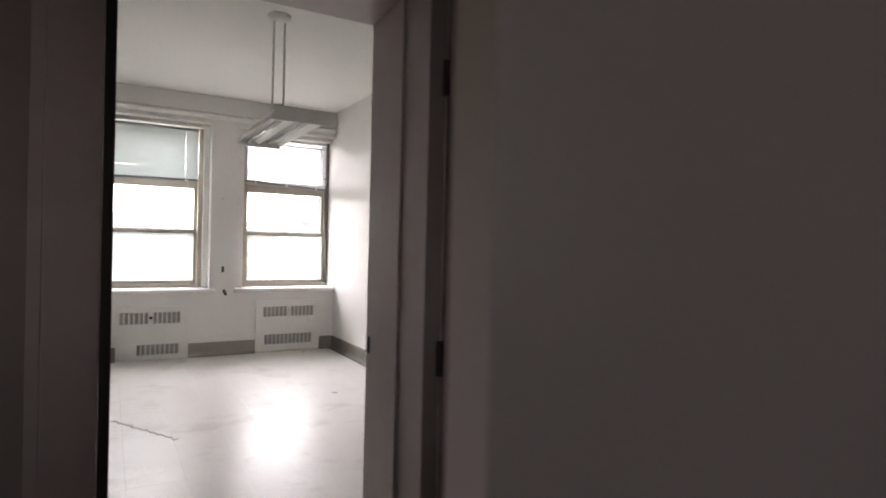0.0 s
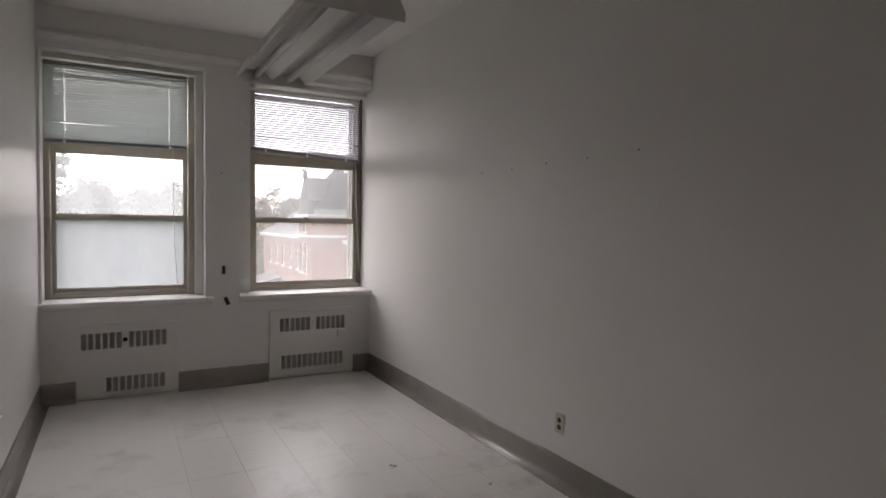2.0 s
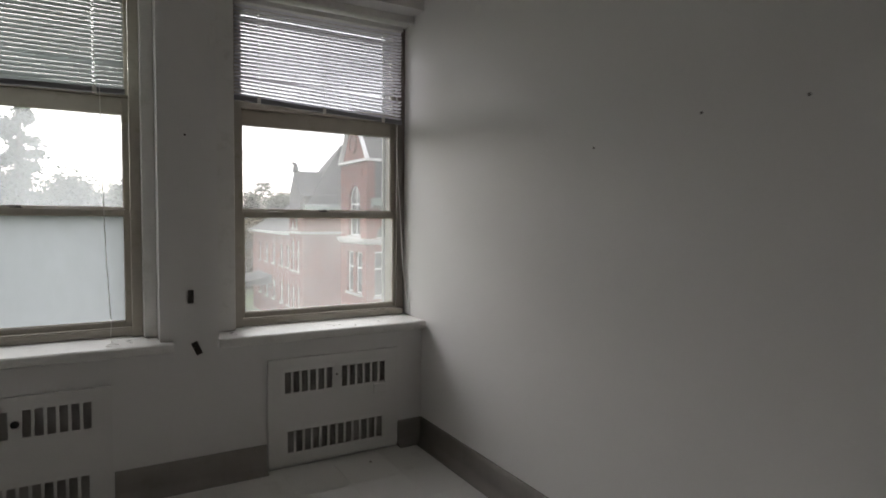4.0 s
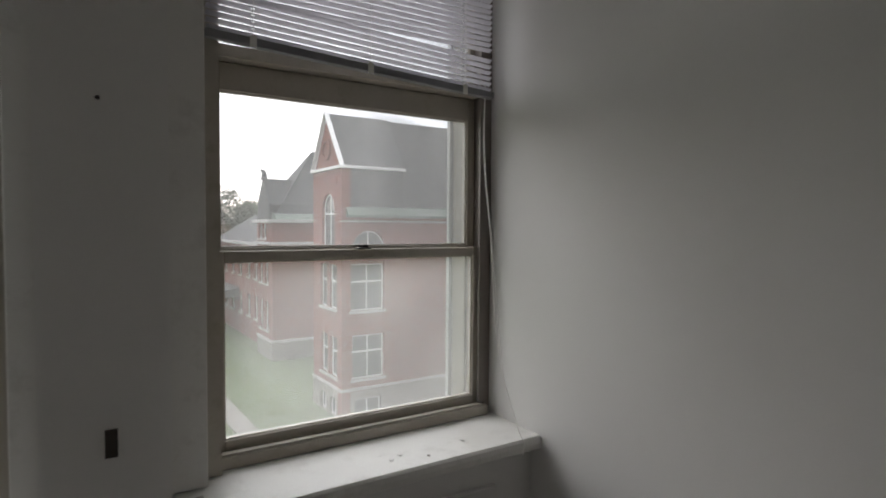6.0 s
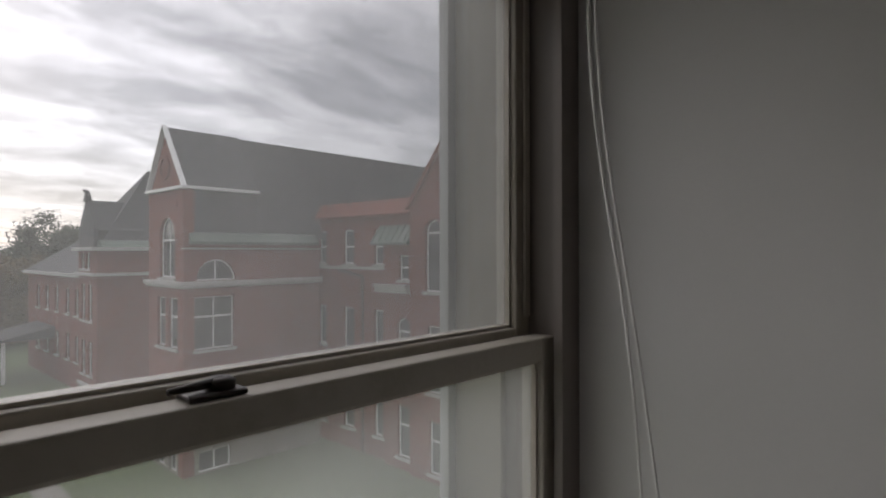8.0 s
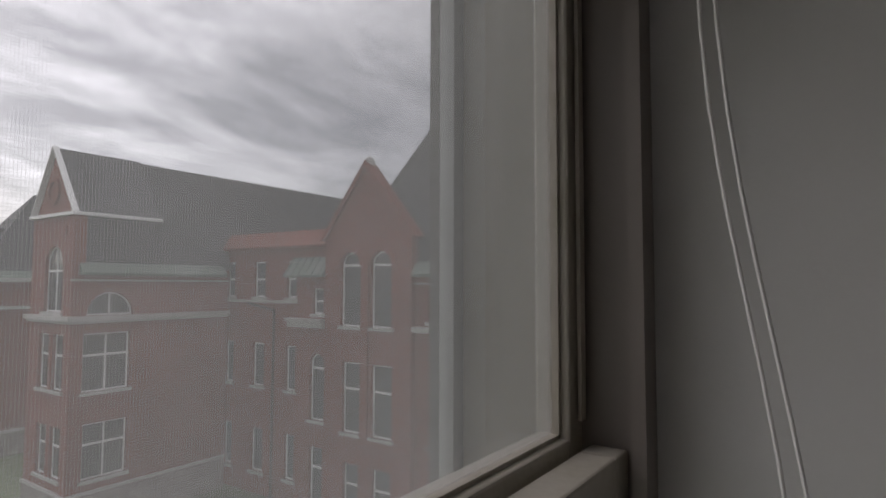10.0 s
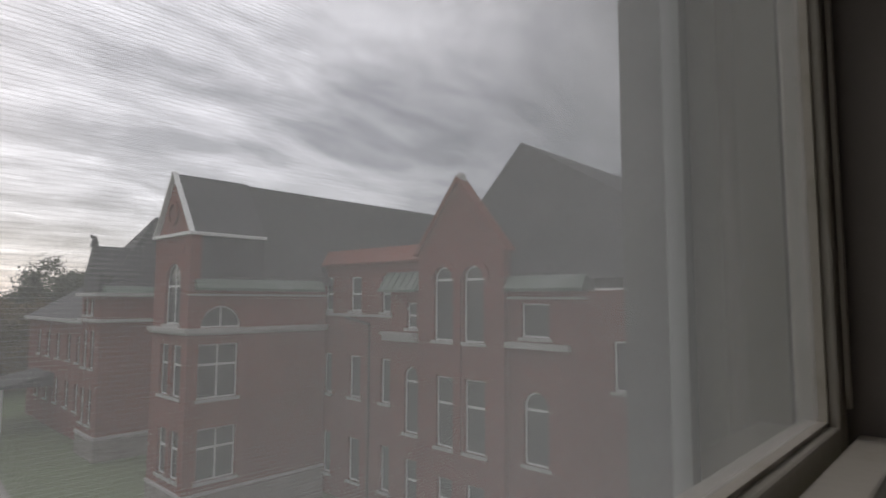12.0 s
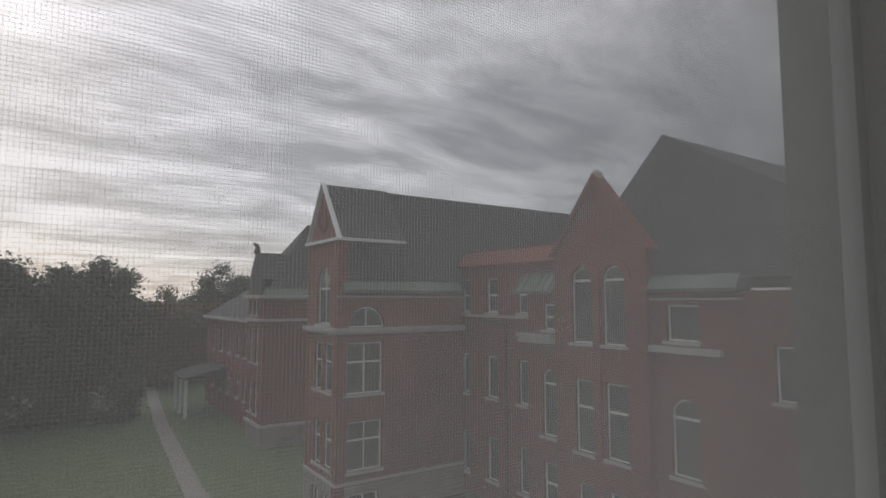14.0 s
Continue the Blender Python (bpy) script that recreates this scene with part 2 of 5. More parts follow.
def slat_material(name, color, through_light):
    m = material(name, color, 0.45, vary=0.05, scale=10, bump=0.05)
    nt = m.node_tree
    out, p = nt.nodes["Material Output"], nt.nodes["Principled BSDF"]
    tr = nt.nodes.new("ShaderNodeBsdfTranslucent")
    tr.inputs["Color"].default_value = (*color, 1)
    mix = nt.nodes.new("ShaderNodeMixShader")
    mix.inputs["Fac"].default_value = through_light
    nt.links.new(p.outputs[0], mix.inputs[1])
    nt.links.new(tr.outputs[0], mix.inputs[2])
    nt.links.new(mix.outputs[0], out.inputs["Surface"])
    return m


M_LOUVRE = slat_material("blind_slat_grey", (0.50, 0.55, 0.535), 0.12)
M_LOUVRE_W = slat_material("blind_slat_white", (0.70, 0.69, 0.725), 0.16)
M_RAIL = material("blind_rail_grey", (0.26, 0.26, 0.27), 0.4)
M_CORD = material("cord_white", (0.85, 0.83, 0.80), 0.7)
M_LAMP = material("lamp_enamel", (0.80, 0.79, 0.76), 0.35, vary=0.06, scale=8, bump=0.04)
M_TUBE = material("fluorescent_tube_off", (0.72, 0.73, 0.72), 0.18, vary=0.02)
M_STEEL = material("dull_steel", (0.45, 0.43, 0.40), 0.35, metal=1.0)
M_BRONZE = material("dark_bronze", (0.06, 0.05, 0.045), 0.4, metal=0.6)
M_IVORY = material("ivory_plastic", (0.62, 0.56, 0.42), 0.35)
M_MAROON = material("maroon_gloss_paint", (0.105, 0.030, 0.025), 0.085, vary=0.15, scale=3, bump=0.1, stain=(0.11, 0.037, 0.03), stain_scale=2, coat=0.05)
M_BROWN = material("brown_corridor_paint", (0.30, 0.25, 0.225), 0.45, vary=0.08, scale=2)
M_FRAMEBROWN = material("brown_door_frame_paint", (0.47, 0.41, 0.38), 0.35, vary=0.12, scale=4, bump=0.15, stain=(0.53, 0.48, 0.45), stain_scale=6)
M_DOORWHITE = material("door_enamel", (0.66, 0.63, 0.60), 0.28, vary=0.06, scale=3, bump=0.08)
M_PAPER = material("paper", (0.68, 0.66, 0.62), 0.8)
M_DEBRIS = material("flaked_paint", (0.70, 0.69, 0.66), 0.8)
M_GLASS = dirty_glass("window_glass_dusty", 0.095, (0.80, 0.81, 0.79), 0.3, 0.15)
M_GLASS_LOW = dirty_glass("window_glass_dustier", 0.15, (0.80, 0.81, 0.79), 0.25)
M_GLASS_TOP = dirty_glass("transom_glass_filmed", 0.33, (0.30, 0.295, 0.33), 0.15)
M_GLASS_HAZE = dirty_glass("window_glass_filmed", 0.70, (0.28, 0.298, 0.30), 0.12)
M_GLASS_L = dirty_glass("window_glass_grimy", 0.26, (0.55, 0.57, 0.57), 0.2)
M_STORM = material("storm_frame_aluminium", (0.40, 0.415, 0.40), 0.45, metal=0.0, vary=0.08, scale=8)
M_WIRE = material("screen_wire", (0.45, 0.45, 0.45), 0.5)
M_BRICK = brick_material("red_brick", (0.225, 0.066, 0.047), (0.17, 0.053, 0.040), (0.16, 0.075, 0.06))
M_JAMB = material("weathered_outer_jamb", (0.075, 0.075, 0.062), 0.8, vary=0.2, scale=8, stain=(0.05, 0.048, 0.042), stain_scale=5)
M_STOPS = material("outer_stop_paint", (0.234, 0.219, 0.161), 0.5, vary=0.12, scale=9)
# brownish, with the shade of the window's corner side put into the colour
M_INNER = material("shaded_lining_brown", (0.20, 0.172, 0.152), 0.45, vary=0.1, scale=7)
M_EDGE = material("dark_door_edge", (0.028, 0.018, 0.018), 0.5)
M_STONE = material("pale_stone", (0.40, 0.39, 0.37), 0.8, vary=0.15, scale=1.2, fine=20, stain=(0.34, 0.33, 0.30), stain_scale=0.8)
M_RUSTIC = brick_material("rock_faced_stone", (0.30, 0.27, 0.245), (0.22, 0.195, 0.175), (0.15, 0.13, 0.12), 0.62, 0.30, joint=0.02)
M_SLATE = brick_material("roof_slate", (0.078, 0.078, 0.080), (0.064, 0.064, 0.066), (0.046, 0.046, 0.047), 0.30, 0.20, joint=0.012)
M_REDTILE = brick_material("red_roof_tile", (0.25, 0.088, 0.066), (0.21, 0.075, 0.056), (0.12, 0.045, 0.036), 0.22, 0.26, joint=0.02)
M_COPPER = material("weathered_copper", (0.11, 0.145, 0.118), 0.65, vary=0.3, scale=0.8, fine=12, stain=(0.27, 0.29, 0.28), stain_scale=0.6)
M_WHITEWOOD = material("white_painted_wood", (0.72, 0.72, 0.70), 0.6, vary=0.06)
M_PANE = material("dark_window_pane", (0.06, 0.065, 0.065), 0.12, vary=0.3, scale=0.7, bump=0, spec=0.8)
M_GRASS = material("lawn", (0.060, 0.088, 0.030), 0.95, vary=0.3, scale=0.12, fine=1.5, bump=0, stain=(0.085, 0.088, 0.04), stain_scale=0.05)
M_PATH = material("concrete_path", (0.205, 0.193, 0.176), 0.9, vary=0.12, scale=0.7, fine=9, stain=(0.19, 0.18, 0.16), stain_scale=0.4)
M_BARK = material("bark", (0.07, 0.055, 0.042), 0.95)
M_LEAF = leaf_material("leaves_green", (0.088, 0.102, 0.05), 0.35)
M_LEAF_D = leaf_material("leaves_dark", (0.075, 0.085, 0.055), 0.3)
M_LEAF_Y = leaf_material("leaves_autumn", (0.135, 0.098, 0.045), 0.3)
M_NEEDLE = leaf_material("needles", (0.052, 0.070, 0.045))


# ---- building blocks ----
def put(bm, verts, faces):
    vs = [bm.verts.new(v) for v in verts]
    for f in faces:
        bm.faces.new([vs[i] for i in f])


def box(bm, x0, x1, y0, y1, z0, z1):
    x0, x1, y0, y1, z0, z1 = min(x0, x1), max(x0, x1), min(y0, y1), max(y0, y1), min(z0, z1), max(z0, z1)
    put(bm, [(x0, y0, z0), (x1, y0, z0), (x1, y1, z0), (x0, y1, z0), (x0, y0, z1), (x1, y0, z1), (x1, y1, z1), (x0, y1, z1)],
        [(0, 3, 2, 1), (4, 5, 6, 7), (0, 1, 5, 4), (1, 2, 6, 5), (2, 3, 7, 6), (3, 0, 4, 7)])


def bevelled(bm, width=0.004, segments=2):
    bmesh.ops.bevel(bm, geom=bm.edges[:], offset=width, segments=segments, affect="EDGES", profile=0.5, clamp_overlap=True)
    return bm


def boxbm(x0, x1, y0, y1, z0, z1, bevel=0.0, segments=2):
    bm = bmesh.new()
    box(bm, x0, x1, y0, y1, z0, z1)
    return bevelled(bm, bevel, segments) if bevel else bm


def tube(bm, a, b, r0, r1=None, n=10, caps=True):
    a, b = Vector(a), Vector(b)
    r1 = r0 if r1 is None else r1
    q = (b - a).to_track_quat("Z", "Y").to_matrix()
    rings = []
    for c, r in ((a, r0), (b, r1)):
        rings.append([bm.verts.new(c + q @ Vector((r * math.cos(k * math.tau / n), r * math.sin(k * math.tau / n), 0))) for k in range(n)])
    for k in range(n):
        bm.faces.new([rings[0][k], rings[0][(k + 1) % n], rings[1][(k + 1) % n], rings[1][k]])
    if caps:
        bm.faces.new(rings[0][::-1])
        bm.faces.new(rings[1])


def lathe(bm, origin, axis, profile, n=20):
    """Turned shape: profile rows of (distance along axis, radius)."""
    q = Vector(axis).to_track_quat("Z", "Y").to_matrix()
    rings = [[bm.verts.new(Vector(origin) + q @ Vector((r * math.cos(k * math.tau / n), r * math.sin(k * math.tau / n), d))) for k in range(n)] for d, r in profile]
    for u, v in zip(rings, rings[1:]):
        for k in range(n):
            bm.faces.new([u[k], u[(k + 1) % n], v[(k + 1) % n], v[k]])
    bm.faces.new(rings[0][::-1])
    bm.faces.new(rings[-1])


def extrude_profile(bm, points, axis, a, b):
    """Closed 2D profile run along x ('x': points are y, z) or y ('y': points are x, z)."""
    def at(p, s):
        return (s, p[0], p[1]) if axis == "x" else (p[0], s, p[1])
    n = len(points)
    put(bm, [at(p, a) for p in points] + [at(p, b) for p in points],
        [tuple(range(n))[::-1], tuple(range(n, 2 * n))] + [(k, (k + 1) % n, n + (k + 1) % n, n + k) for k in range(n)])


def finish(name, bm, mat, smooth=False):
    bmesh.ops.recalc_face_normals(bm, faces=bm.faces[:])
    me = bpy.data.meshes.new(name)
    bm.to_mesh(me)
    bm.free()
    me.materials.append(mat)
    if smooth:
        for poly in me.polygons:
            poly.use_smooth = True
    return me


def part(name, bm, mat, parent, label="", smooth=False):
    ob = new(name, finish(name, bm, mat, smooth))
    if parent is not None:
        ob.parent = parent
        ob.matrix_parent_inverse = parent.matrix_world.inverted()
    if label:
        ob["label"] = label
    return ob


def thing(name, at, label, category, group="", kind=""):
    ob = new(name)
    ob.empty_display_size = 0.1
    ob.matrix_world = Matrix.Translation(at)
    ob.location = at
    bpy.context.view_layer.update()
    return tagged(ob, label, category, group, kind)


def solid(name, bm, mat, label, category, group="", kind="", smooth=False):
    return tagged(part(name, bm, mat, None, "", smooth), label, category, group, kind)


def holed(bm, axis, front, depth, u0, u1, z0, z1, holes):
    """Wall slab with openings. axis 'x': the wall stands across x and runs along y; 'y': across y, along x. holes: (u0, u1, z0, z1)."""
    us = sorted({u0, u1, *[min(max(h[i], u0), u1) for h in holes for i in (0, 1)]})
    zs = sorted({z0, z1, *[min(max(h[i], z0), z1) for h in holes for i in (2, 3)]})
    cache = {}

    def vert(u, d, z):
        key = (round(u, 5), d, round(z, 5))
        if key not in cache:
            p = (front + depth * d, u, z) if axis == "x" else (u, front + depth * d, z)
            cache[key] = bm.verts.new(p)
        return cache[key]

    def full(i, j):
        if not (0 <= i < len(us) - 1 and 0 <= j < len(zs) - 1):
            return False
        cu, cz = (us[i] + us[i + 1]) / 2, (zs[j] + zs[j + 1]) / 2
        return not any(h[0] < cu < h[1] and h[2] < cz < h[3] for h in holes)

    for i in range(len(us) - 1):
        for j in range(len(zs) - 1):
            if not full(i, j):
                continue
            a, b, c, d = us[i], us[i + 1], zs[j], zs[j + 1]
            for s in (0, 1):
                bm.faces.new([vert(a, s, c), vert(b, s, c), vert(b, s, d), vert(a, s, d)])
            for ok, p, q in ((full(i - 1, j), (a, c), (a, d)), (full(i + 1, j), (b, c), (b, d)), (full(i, j - 1), (a, c), (b, c)), (full(i, j + 1), (a, d), (b, d))):
                if not ok:
                    bm.faces.new([vert(p[0], 0, p[1]), vert(q[0], 0, q[1]), vert(q[0], 1, q[1]), vert(p[0], 1, p[1])])
    return bm


# ---- the room ----
RX0, RX1, RY0, CEIL = -2.71, 0.0, -5.47, 3.06
WIN_L = (-2.69, -1.52, 0.79, 2.74)
WIN_R = (-1.235, 0.0, 0.79, 2.74)
solid("wall_north", holed(bmesh.new(), "y", 0.0, 0.505, RX0 - 0.2, RX1, -0.2, CEIL + 0.2, [WIN_L, WIN_R]), M_WALL, "off-white painted plaster wall with two window openings", "wall", kind="structure")
solid("wall_north_brick", holed(bmesh.new(), "y", 0.506, 0.13, RX0 - 0.6, RX1 + 0.6, -1.0, CEIL + 0.6, [(-2.72, -1.46, 0.70, 2.80), (-1.21, 0.115, 0.70, 2.80)]), M_JAMB, "weathered outer masonry with deep window reveals", "wall", kind="structure")
solid("wall_east", boxbm(RX1, RX1 + 0.2, RY0, 0.5055, -0.2, CEIL + 0.2), M_WALL, "off-white painted plaster wall with nail holes", "wall", kind="structure")
solid("wall_west", boxbm(RX0 - 0.2, RX0, RY0, -0.001, -0.2, CEIL + 0.2), M_WALL, "off-white painted plaster wall", "wall", kind="structure")
DOOR_O = (-2.64, -1.83, 0.0, 2.13)
solid("wall_south", holed(bmesh.new(), "y", RY0, -0.38, -3.6, 0.4, -0.2, CEIL + 0.2, [(-2.70, -1.712, -0.05, 2.17)]), M_BROWN, "brown painted corridor wall with a doorway", "wall", kind="structure")
solid("wall_south_lining", holed(bmesh.new(), "y", RY0 + 0.012, -0.010, RX0, RX1, 0, CEIL, [(-2.70, -1.712, -0.05, 2.17)]), M_WALL, "off-white painted plaster around the doorway", "wall", kind="structure")
solid("ceiling", boxbm(RX0 - 0.2, RX1 + 0.2, RY0 - 0.2, 0.2, CEIL, CEIL + 0.15), M_CEIL, "off-white painted plaster ceiling", "ceiling", kind="structure")
floor = solid("floor", boxbm(RX0 - 0.2, RX1 + 0.2, RY0 - 0.38, 0.2, -0.2, -0.004), M_SEAM, "worn off-white waxed vinyl tile floor", "floor", kind="structure")

# vestibule in front of the room
solid("vestibule_floor", boxbm(-3.6, 0.4, -9.0, RY0 - 0.381, -0.2, -0.003), M_BROWN, "dark brown corridor floor", "floor", kind="structure")
solid("vestibule_ceiling", boxbm(-3.6, 0.4, -9.0, RY0 - 0.381, 2.75, 2.9), M_BROWN, "dim brown corridor ceiling", "ceiling", kind="structure")
# out-of-view opening, added so that sky light brightens the vestibule
bm = boxbm(-3.6, -3.2, -9.0, -6.9, -0.2, 2.9)
box(bm, -3.6, -3.2, -6.4, RY0 - 0.381, -0.2, 2.9)
box(bm, -3.6, -3.2, -6.9, -6.4, -0.2, 1.2)
box(bm, -3.6, -3.2, -6.9, -6.4, 1.62, 2.9)
solid("wall_vestibule_west", bm, M_BROWN, "brown painted corridor wall with an unseen opening added for fill light", "wall", kind="structure")
solid("wall_vestibule_east", boxbm(0.2, 0.4, -9.0, RY0 - 0.381, -0.2, 2.9), M_BROWN, "brown painted corridor wall", "wall", kind="structure")
solid("wall_vestibule_south", holed(bmesh.new(), "y", -7.0, -0.05, -3.2, 0.2, -0.003, 2.75, [(-3.1, -2.355, -0.05, 2.3)]), M_BROWN, "brown painted partition with an open doorway", "wall", kind="structure")
# the opening behind the camera is added to give the corridor ambient light
solid("wall_corridor_end", holed(bmesh.new(), "y", -9.0, -0.2, -3.6, 0.4, -0.2, 2.9, [(-2.0, -1.5, 1.2, 1.9)]), M_BROWN, "brown painted corridor end wall, unseen, with an opening added for ambient light", "wall", kind="structure")

# door frame and the open room door
bm = bmesh.new()
box(bm, -1.768, -1.713, RY0 - 0.395, RY0 + 0.03, 0, 2.17)
box(bm, -2.62, -1.768, RY0 - 0.395, RY0 + 0.03, 2.13, 2.17)
box(bm, -1.712, -1.702, RY0 - 0.41, RY0 - 0.381, 0, 2.265)
box(bm, -2.70, -1.702, RY0 - 0.411, RY0 - 0.380, 2.175, 2.265)
box(bm, -1.780, -1.7685, RY0 - 0.24, RY0 - 0.10, 0, 2.13)
bevelled(bm, 0.003, 2)
door_frame = solid("door_frame", bm, M_FRAMEBROWN, "brown painted wooden door frame, chipped edges", "door frame", kind="structure")
part("side_jamb", boxbm(-2.699, -2.672, RY0 - 0.395, RY0 + 0.032, 0, 2.17, 0.003), M_FRAMEBROWN, door_frame, "brown painted side jamb")
part("jamb_casing", boxbm(-2.6715, -2.567, RY0 - 0.408, RY0 - 0.386, 0, 2.17, 0.003), M_FRAMEBROWN, door_frame)
part("jamb_stop", boxbm(-2.5665, -2.544, RY0 - 0.41, RY0 - 0.385, 0, 2.17, 0.003), M_EDGE, door_frame, "dark maroon painted jamb edge")
bm = bmesh.new()
box(bm, -1.712, -1.63, RY0 + 0.012, RY0 + 0.034, 0, 2.265)
box(bm, -2.70, -1.63, RY0 + 0.011, RY0 + 0.035, 2.175, 2.265)
bevelled(bm, 0.003, 2)
part("room_casing", bm, M_DOORWHITE, door_frame, "off-white painted casing on the room side")
bm = boxbm(-1.7715, -1.7675, RY0 - 0.004, RY0 + 0.018, 0.995, 1.055, 0.001, 1)
box(bm, -1.7735, -1.771, RY0 - 0.002, RY0 + 0.012, 1.012, 1.042)
part("strike_plate", bm, M_BRONZE, door_frame, "dark metal strike plate")

leaf = thing("door_1", (-2.63, -5.44, 0), "white painted wooden door standing open against the wall", "door", kind="structure")
part("leaf", boxbm(-2.668, -2.628, -5.43, -4.70, 0.01, 2.11, 0.002), M_DOORWHITE, leaf)
part("leaf_edge", boxbm(-2.667, -2.629, -5.4365, -5.4305, 0.012, 2.108, 0.001, 1), M_EDGE, leaf, "dark painted door edge")
bm = boxbm(-2.6275, -2.622, -4.80, -4.745, 0.93, 1.11, 0.001, 1)
plate = part("lock_plate", bm, M_BRONZE, leaf, "dark metal lock plate")
bm = bmesh.new()
lathe(bm, (-2.622, -4.772, 1.02), (1, 0, 0), [(0, 0.018), (0.004, 0.018), (0.006, 0.010), (0.026, 0.0095), (0.030, 0.020), (0.036, 0.024), (0.054, 0.0265), (0.061, 0.022)])
part("knob", bm, M_BRONZE, leaf, "dark metal door knob", True)

# maroon outer leaf, folded back toward the corridor
maroon = thing("door_2", (-1.722, RY0 - 0.412, 0), "glossy maroon painted door leaf standing open, scuffed", "door", kind="structure")
maroon.rotation_euler = (0, 0, radians(-18.8))
bpy.context.view_layer.update()


def on_maroon(name, bm, mat, parent, label="", smooth=False):
    """Parts given in the leaf's own space: y runs from the hinge to the free edge (negative), x across its face."""
    ob = new(name, finish(name, bm, mat, smooth))
    ob.parent = parent
    if label:
        ob["label"] = label
    return ob


leaf2 = on_maroon("leaf", boxbm(0.0, 0.042, -0.872, -0.012, 0.008, 2.12, 0.003), M_MAROON, maroon)
on_maroon("free_edge", boxbm(0.001, 0.041, -0.8755, -0.8725, 0.01, 2.118), M_EDGE, maroon, "dark door edge")
scuffs = ((-0.276, 1.485, 0.006, 0.05), (-0.272, 1.43, 0.009, 0.02), (-0.275, 1.375, 0.010, 0.035), (-0.272, 1.325, 0.012, 0.022), (-0.276, 1.25, 0.007, 0.08), (-0.45, 1.447, 0.034, 0.012), (-0.455, 1.397, 0.026, 0.006), (-0.452, 1.37, 0.028, 0.013), (-0.44, 1.60, 0.05, 0.004))
for y, z, w, h in scuffs:
    on_maroon("scuff", boxbm(-0.0012, 0.0005, y - w / 2, y + w / 2, z - h / 2, z + h / 2, 0.0004, 1), M_BROWN, leaf2, "dull scraped streak")
plate2 = on_maroon("cover_plate", boxbm(-0.004, 0.0005, -0.846, -0.757, 1.105, 1.185, 0.001, 1), M_COVER, maroon, "pale metal plate with four screws")
for y in (-0.838, -0.765):
    for z in (1.113, 1.177):
        bm = bmesh.new()
        lathe(bm, (-0.004, y, z), (-1, 0, 0), [(0, 0.004), (0.0015, 0.003)], 8)
        on_maroon("screw", bm, M_STEEL, plate2)
bm = bmesh.new()
lathe(bm, (0.021, -0.875, 1.12), (0, -1, 0), [(0, 0.02), (0.004, 0.02), (0.006, 0.012), (0.02, 0.011), (0.026, 0.006)])
on_maroon("latch_bolt", bm, M_STEEL, maroon, "dull metal latch bolt", True)
for z in (0.25, 1.05, 1.85):
    bm = bmesh.new()
    tube(bm, (-0.004, -0.006, z - 0.05), (-0.004, -0.006, z + 0.05), 0.008)
    on_maroon("hinge", bm, M_BRONZE, maroon)

# ---- cove base along the walls ----
COVE = [(0, 0), (-0.062, 0), (-0.062, 0.004)] + [(-0.060 + 0.046 * math.sin(k * math.pi / 20), 0.052 - 0.046 * math.cos(k * math.pi / 20)) for k in range(1, 11)] + [(-0.0135, 0.135), (-0.011, 0.152), (-0.005, 0.158), (0, 0.158)]
bm = bmesh.new()
extrude_profile(bm, [(RX1 + p[0], p[1]) for p in COVE], "y", RY0 + 0.014, -0.0145)
base_e = solid("baseboard_east", bm, M_BASE, "glossy grey cove base with a worn top edge", "baseboard", kind="structure", smooth=True)
bm = bmesh.new()
extrude_profile(bm, [(RX0 - p[0], p[1]) for p in COVE], "y", -4.6, -0.0145)
solid("baseboard_west", bm, M_BASE, "glossy grey cove base", "baseboard", kind="structure", smooth=True)
for name, a, b in (("baseboard_north_a", RX0, -2.475), ("baseboard_north_b", -1.735, -0.985), ("baseboard_north_c", -0.175, RX1)):
    bm = bmesh.new()
    extrude_profile(bm, COVE, "x", a + 0.0005, b - 0.0005)
    solid(name, bm, M_BASE, "glossy grey cove base, paint-edged on top", "baseboard", kind="structure")

# moulding over the windows
bm = bmesh.new()
extrude_profile(bm, [(0, 2.79), (-0.018, 2.79), (-0.022, 2.80), (-0.045, 2.812), (-0.05, 2.825), (-0.05, 2.838), (-0.03, 2.85), (-0.022, 2.862), (-0.01, 2.866), (0, 2.866)], "x", RX0 + 0.001, RX1 - 0.02)
solid("picture_moulding", bm, M_TRIM, "off-white painted moulding with flaking paint over the windows", "trim", kind="structure")


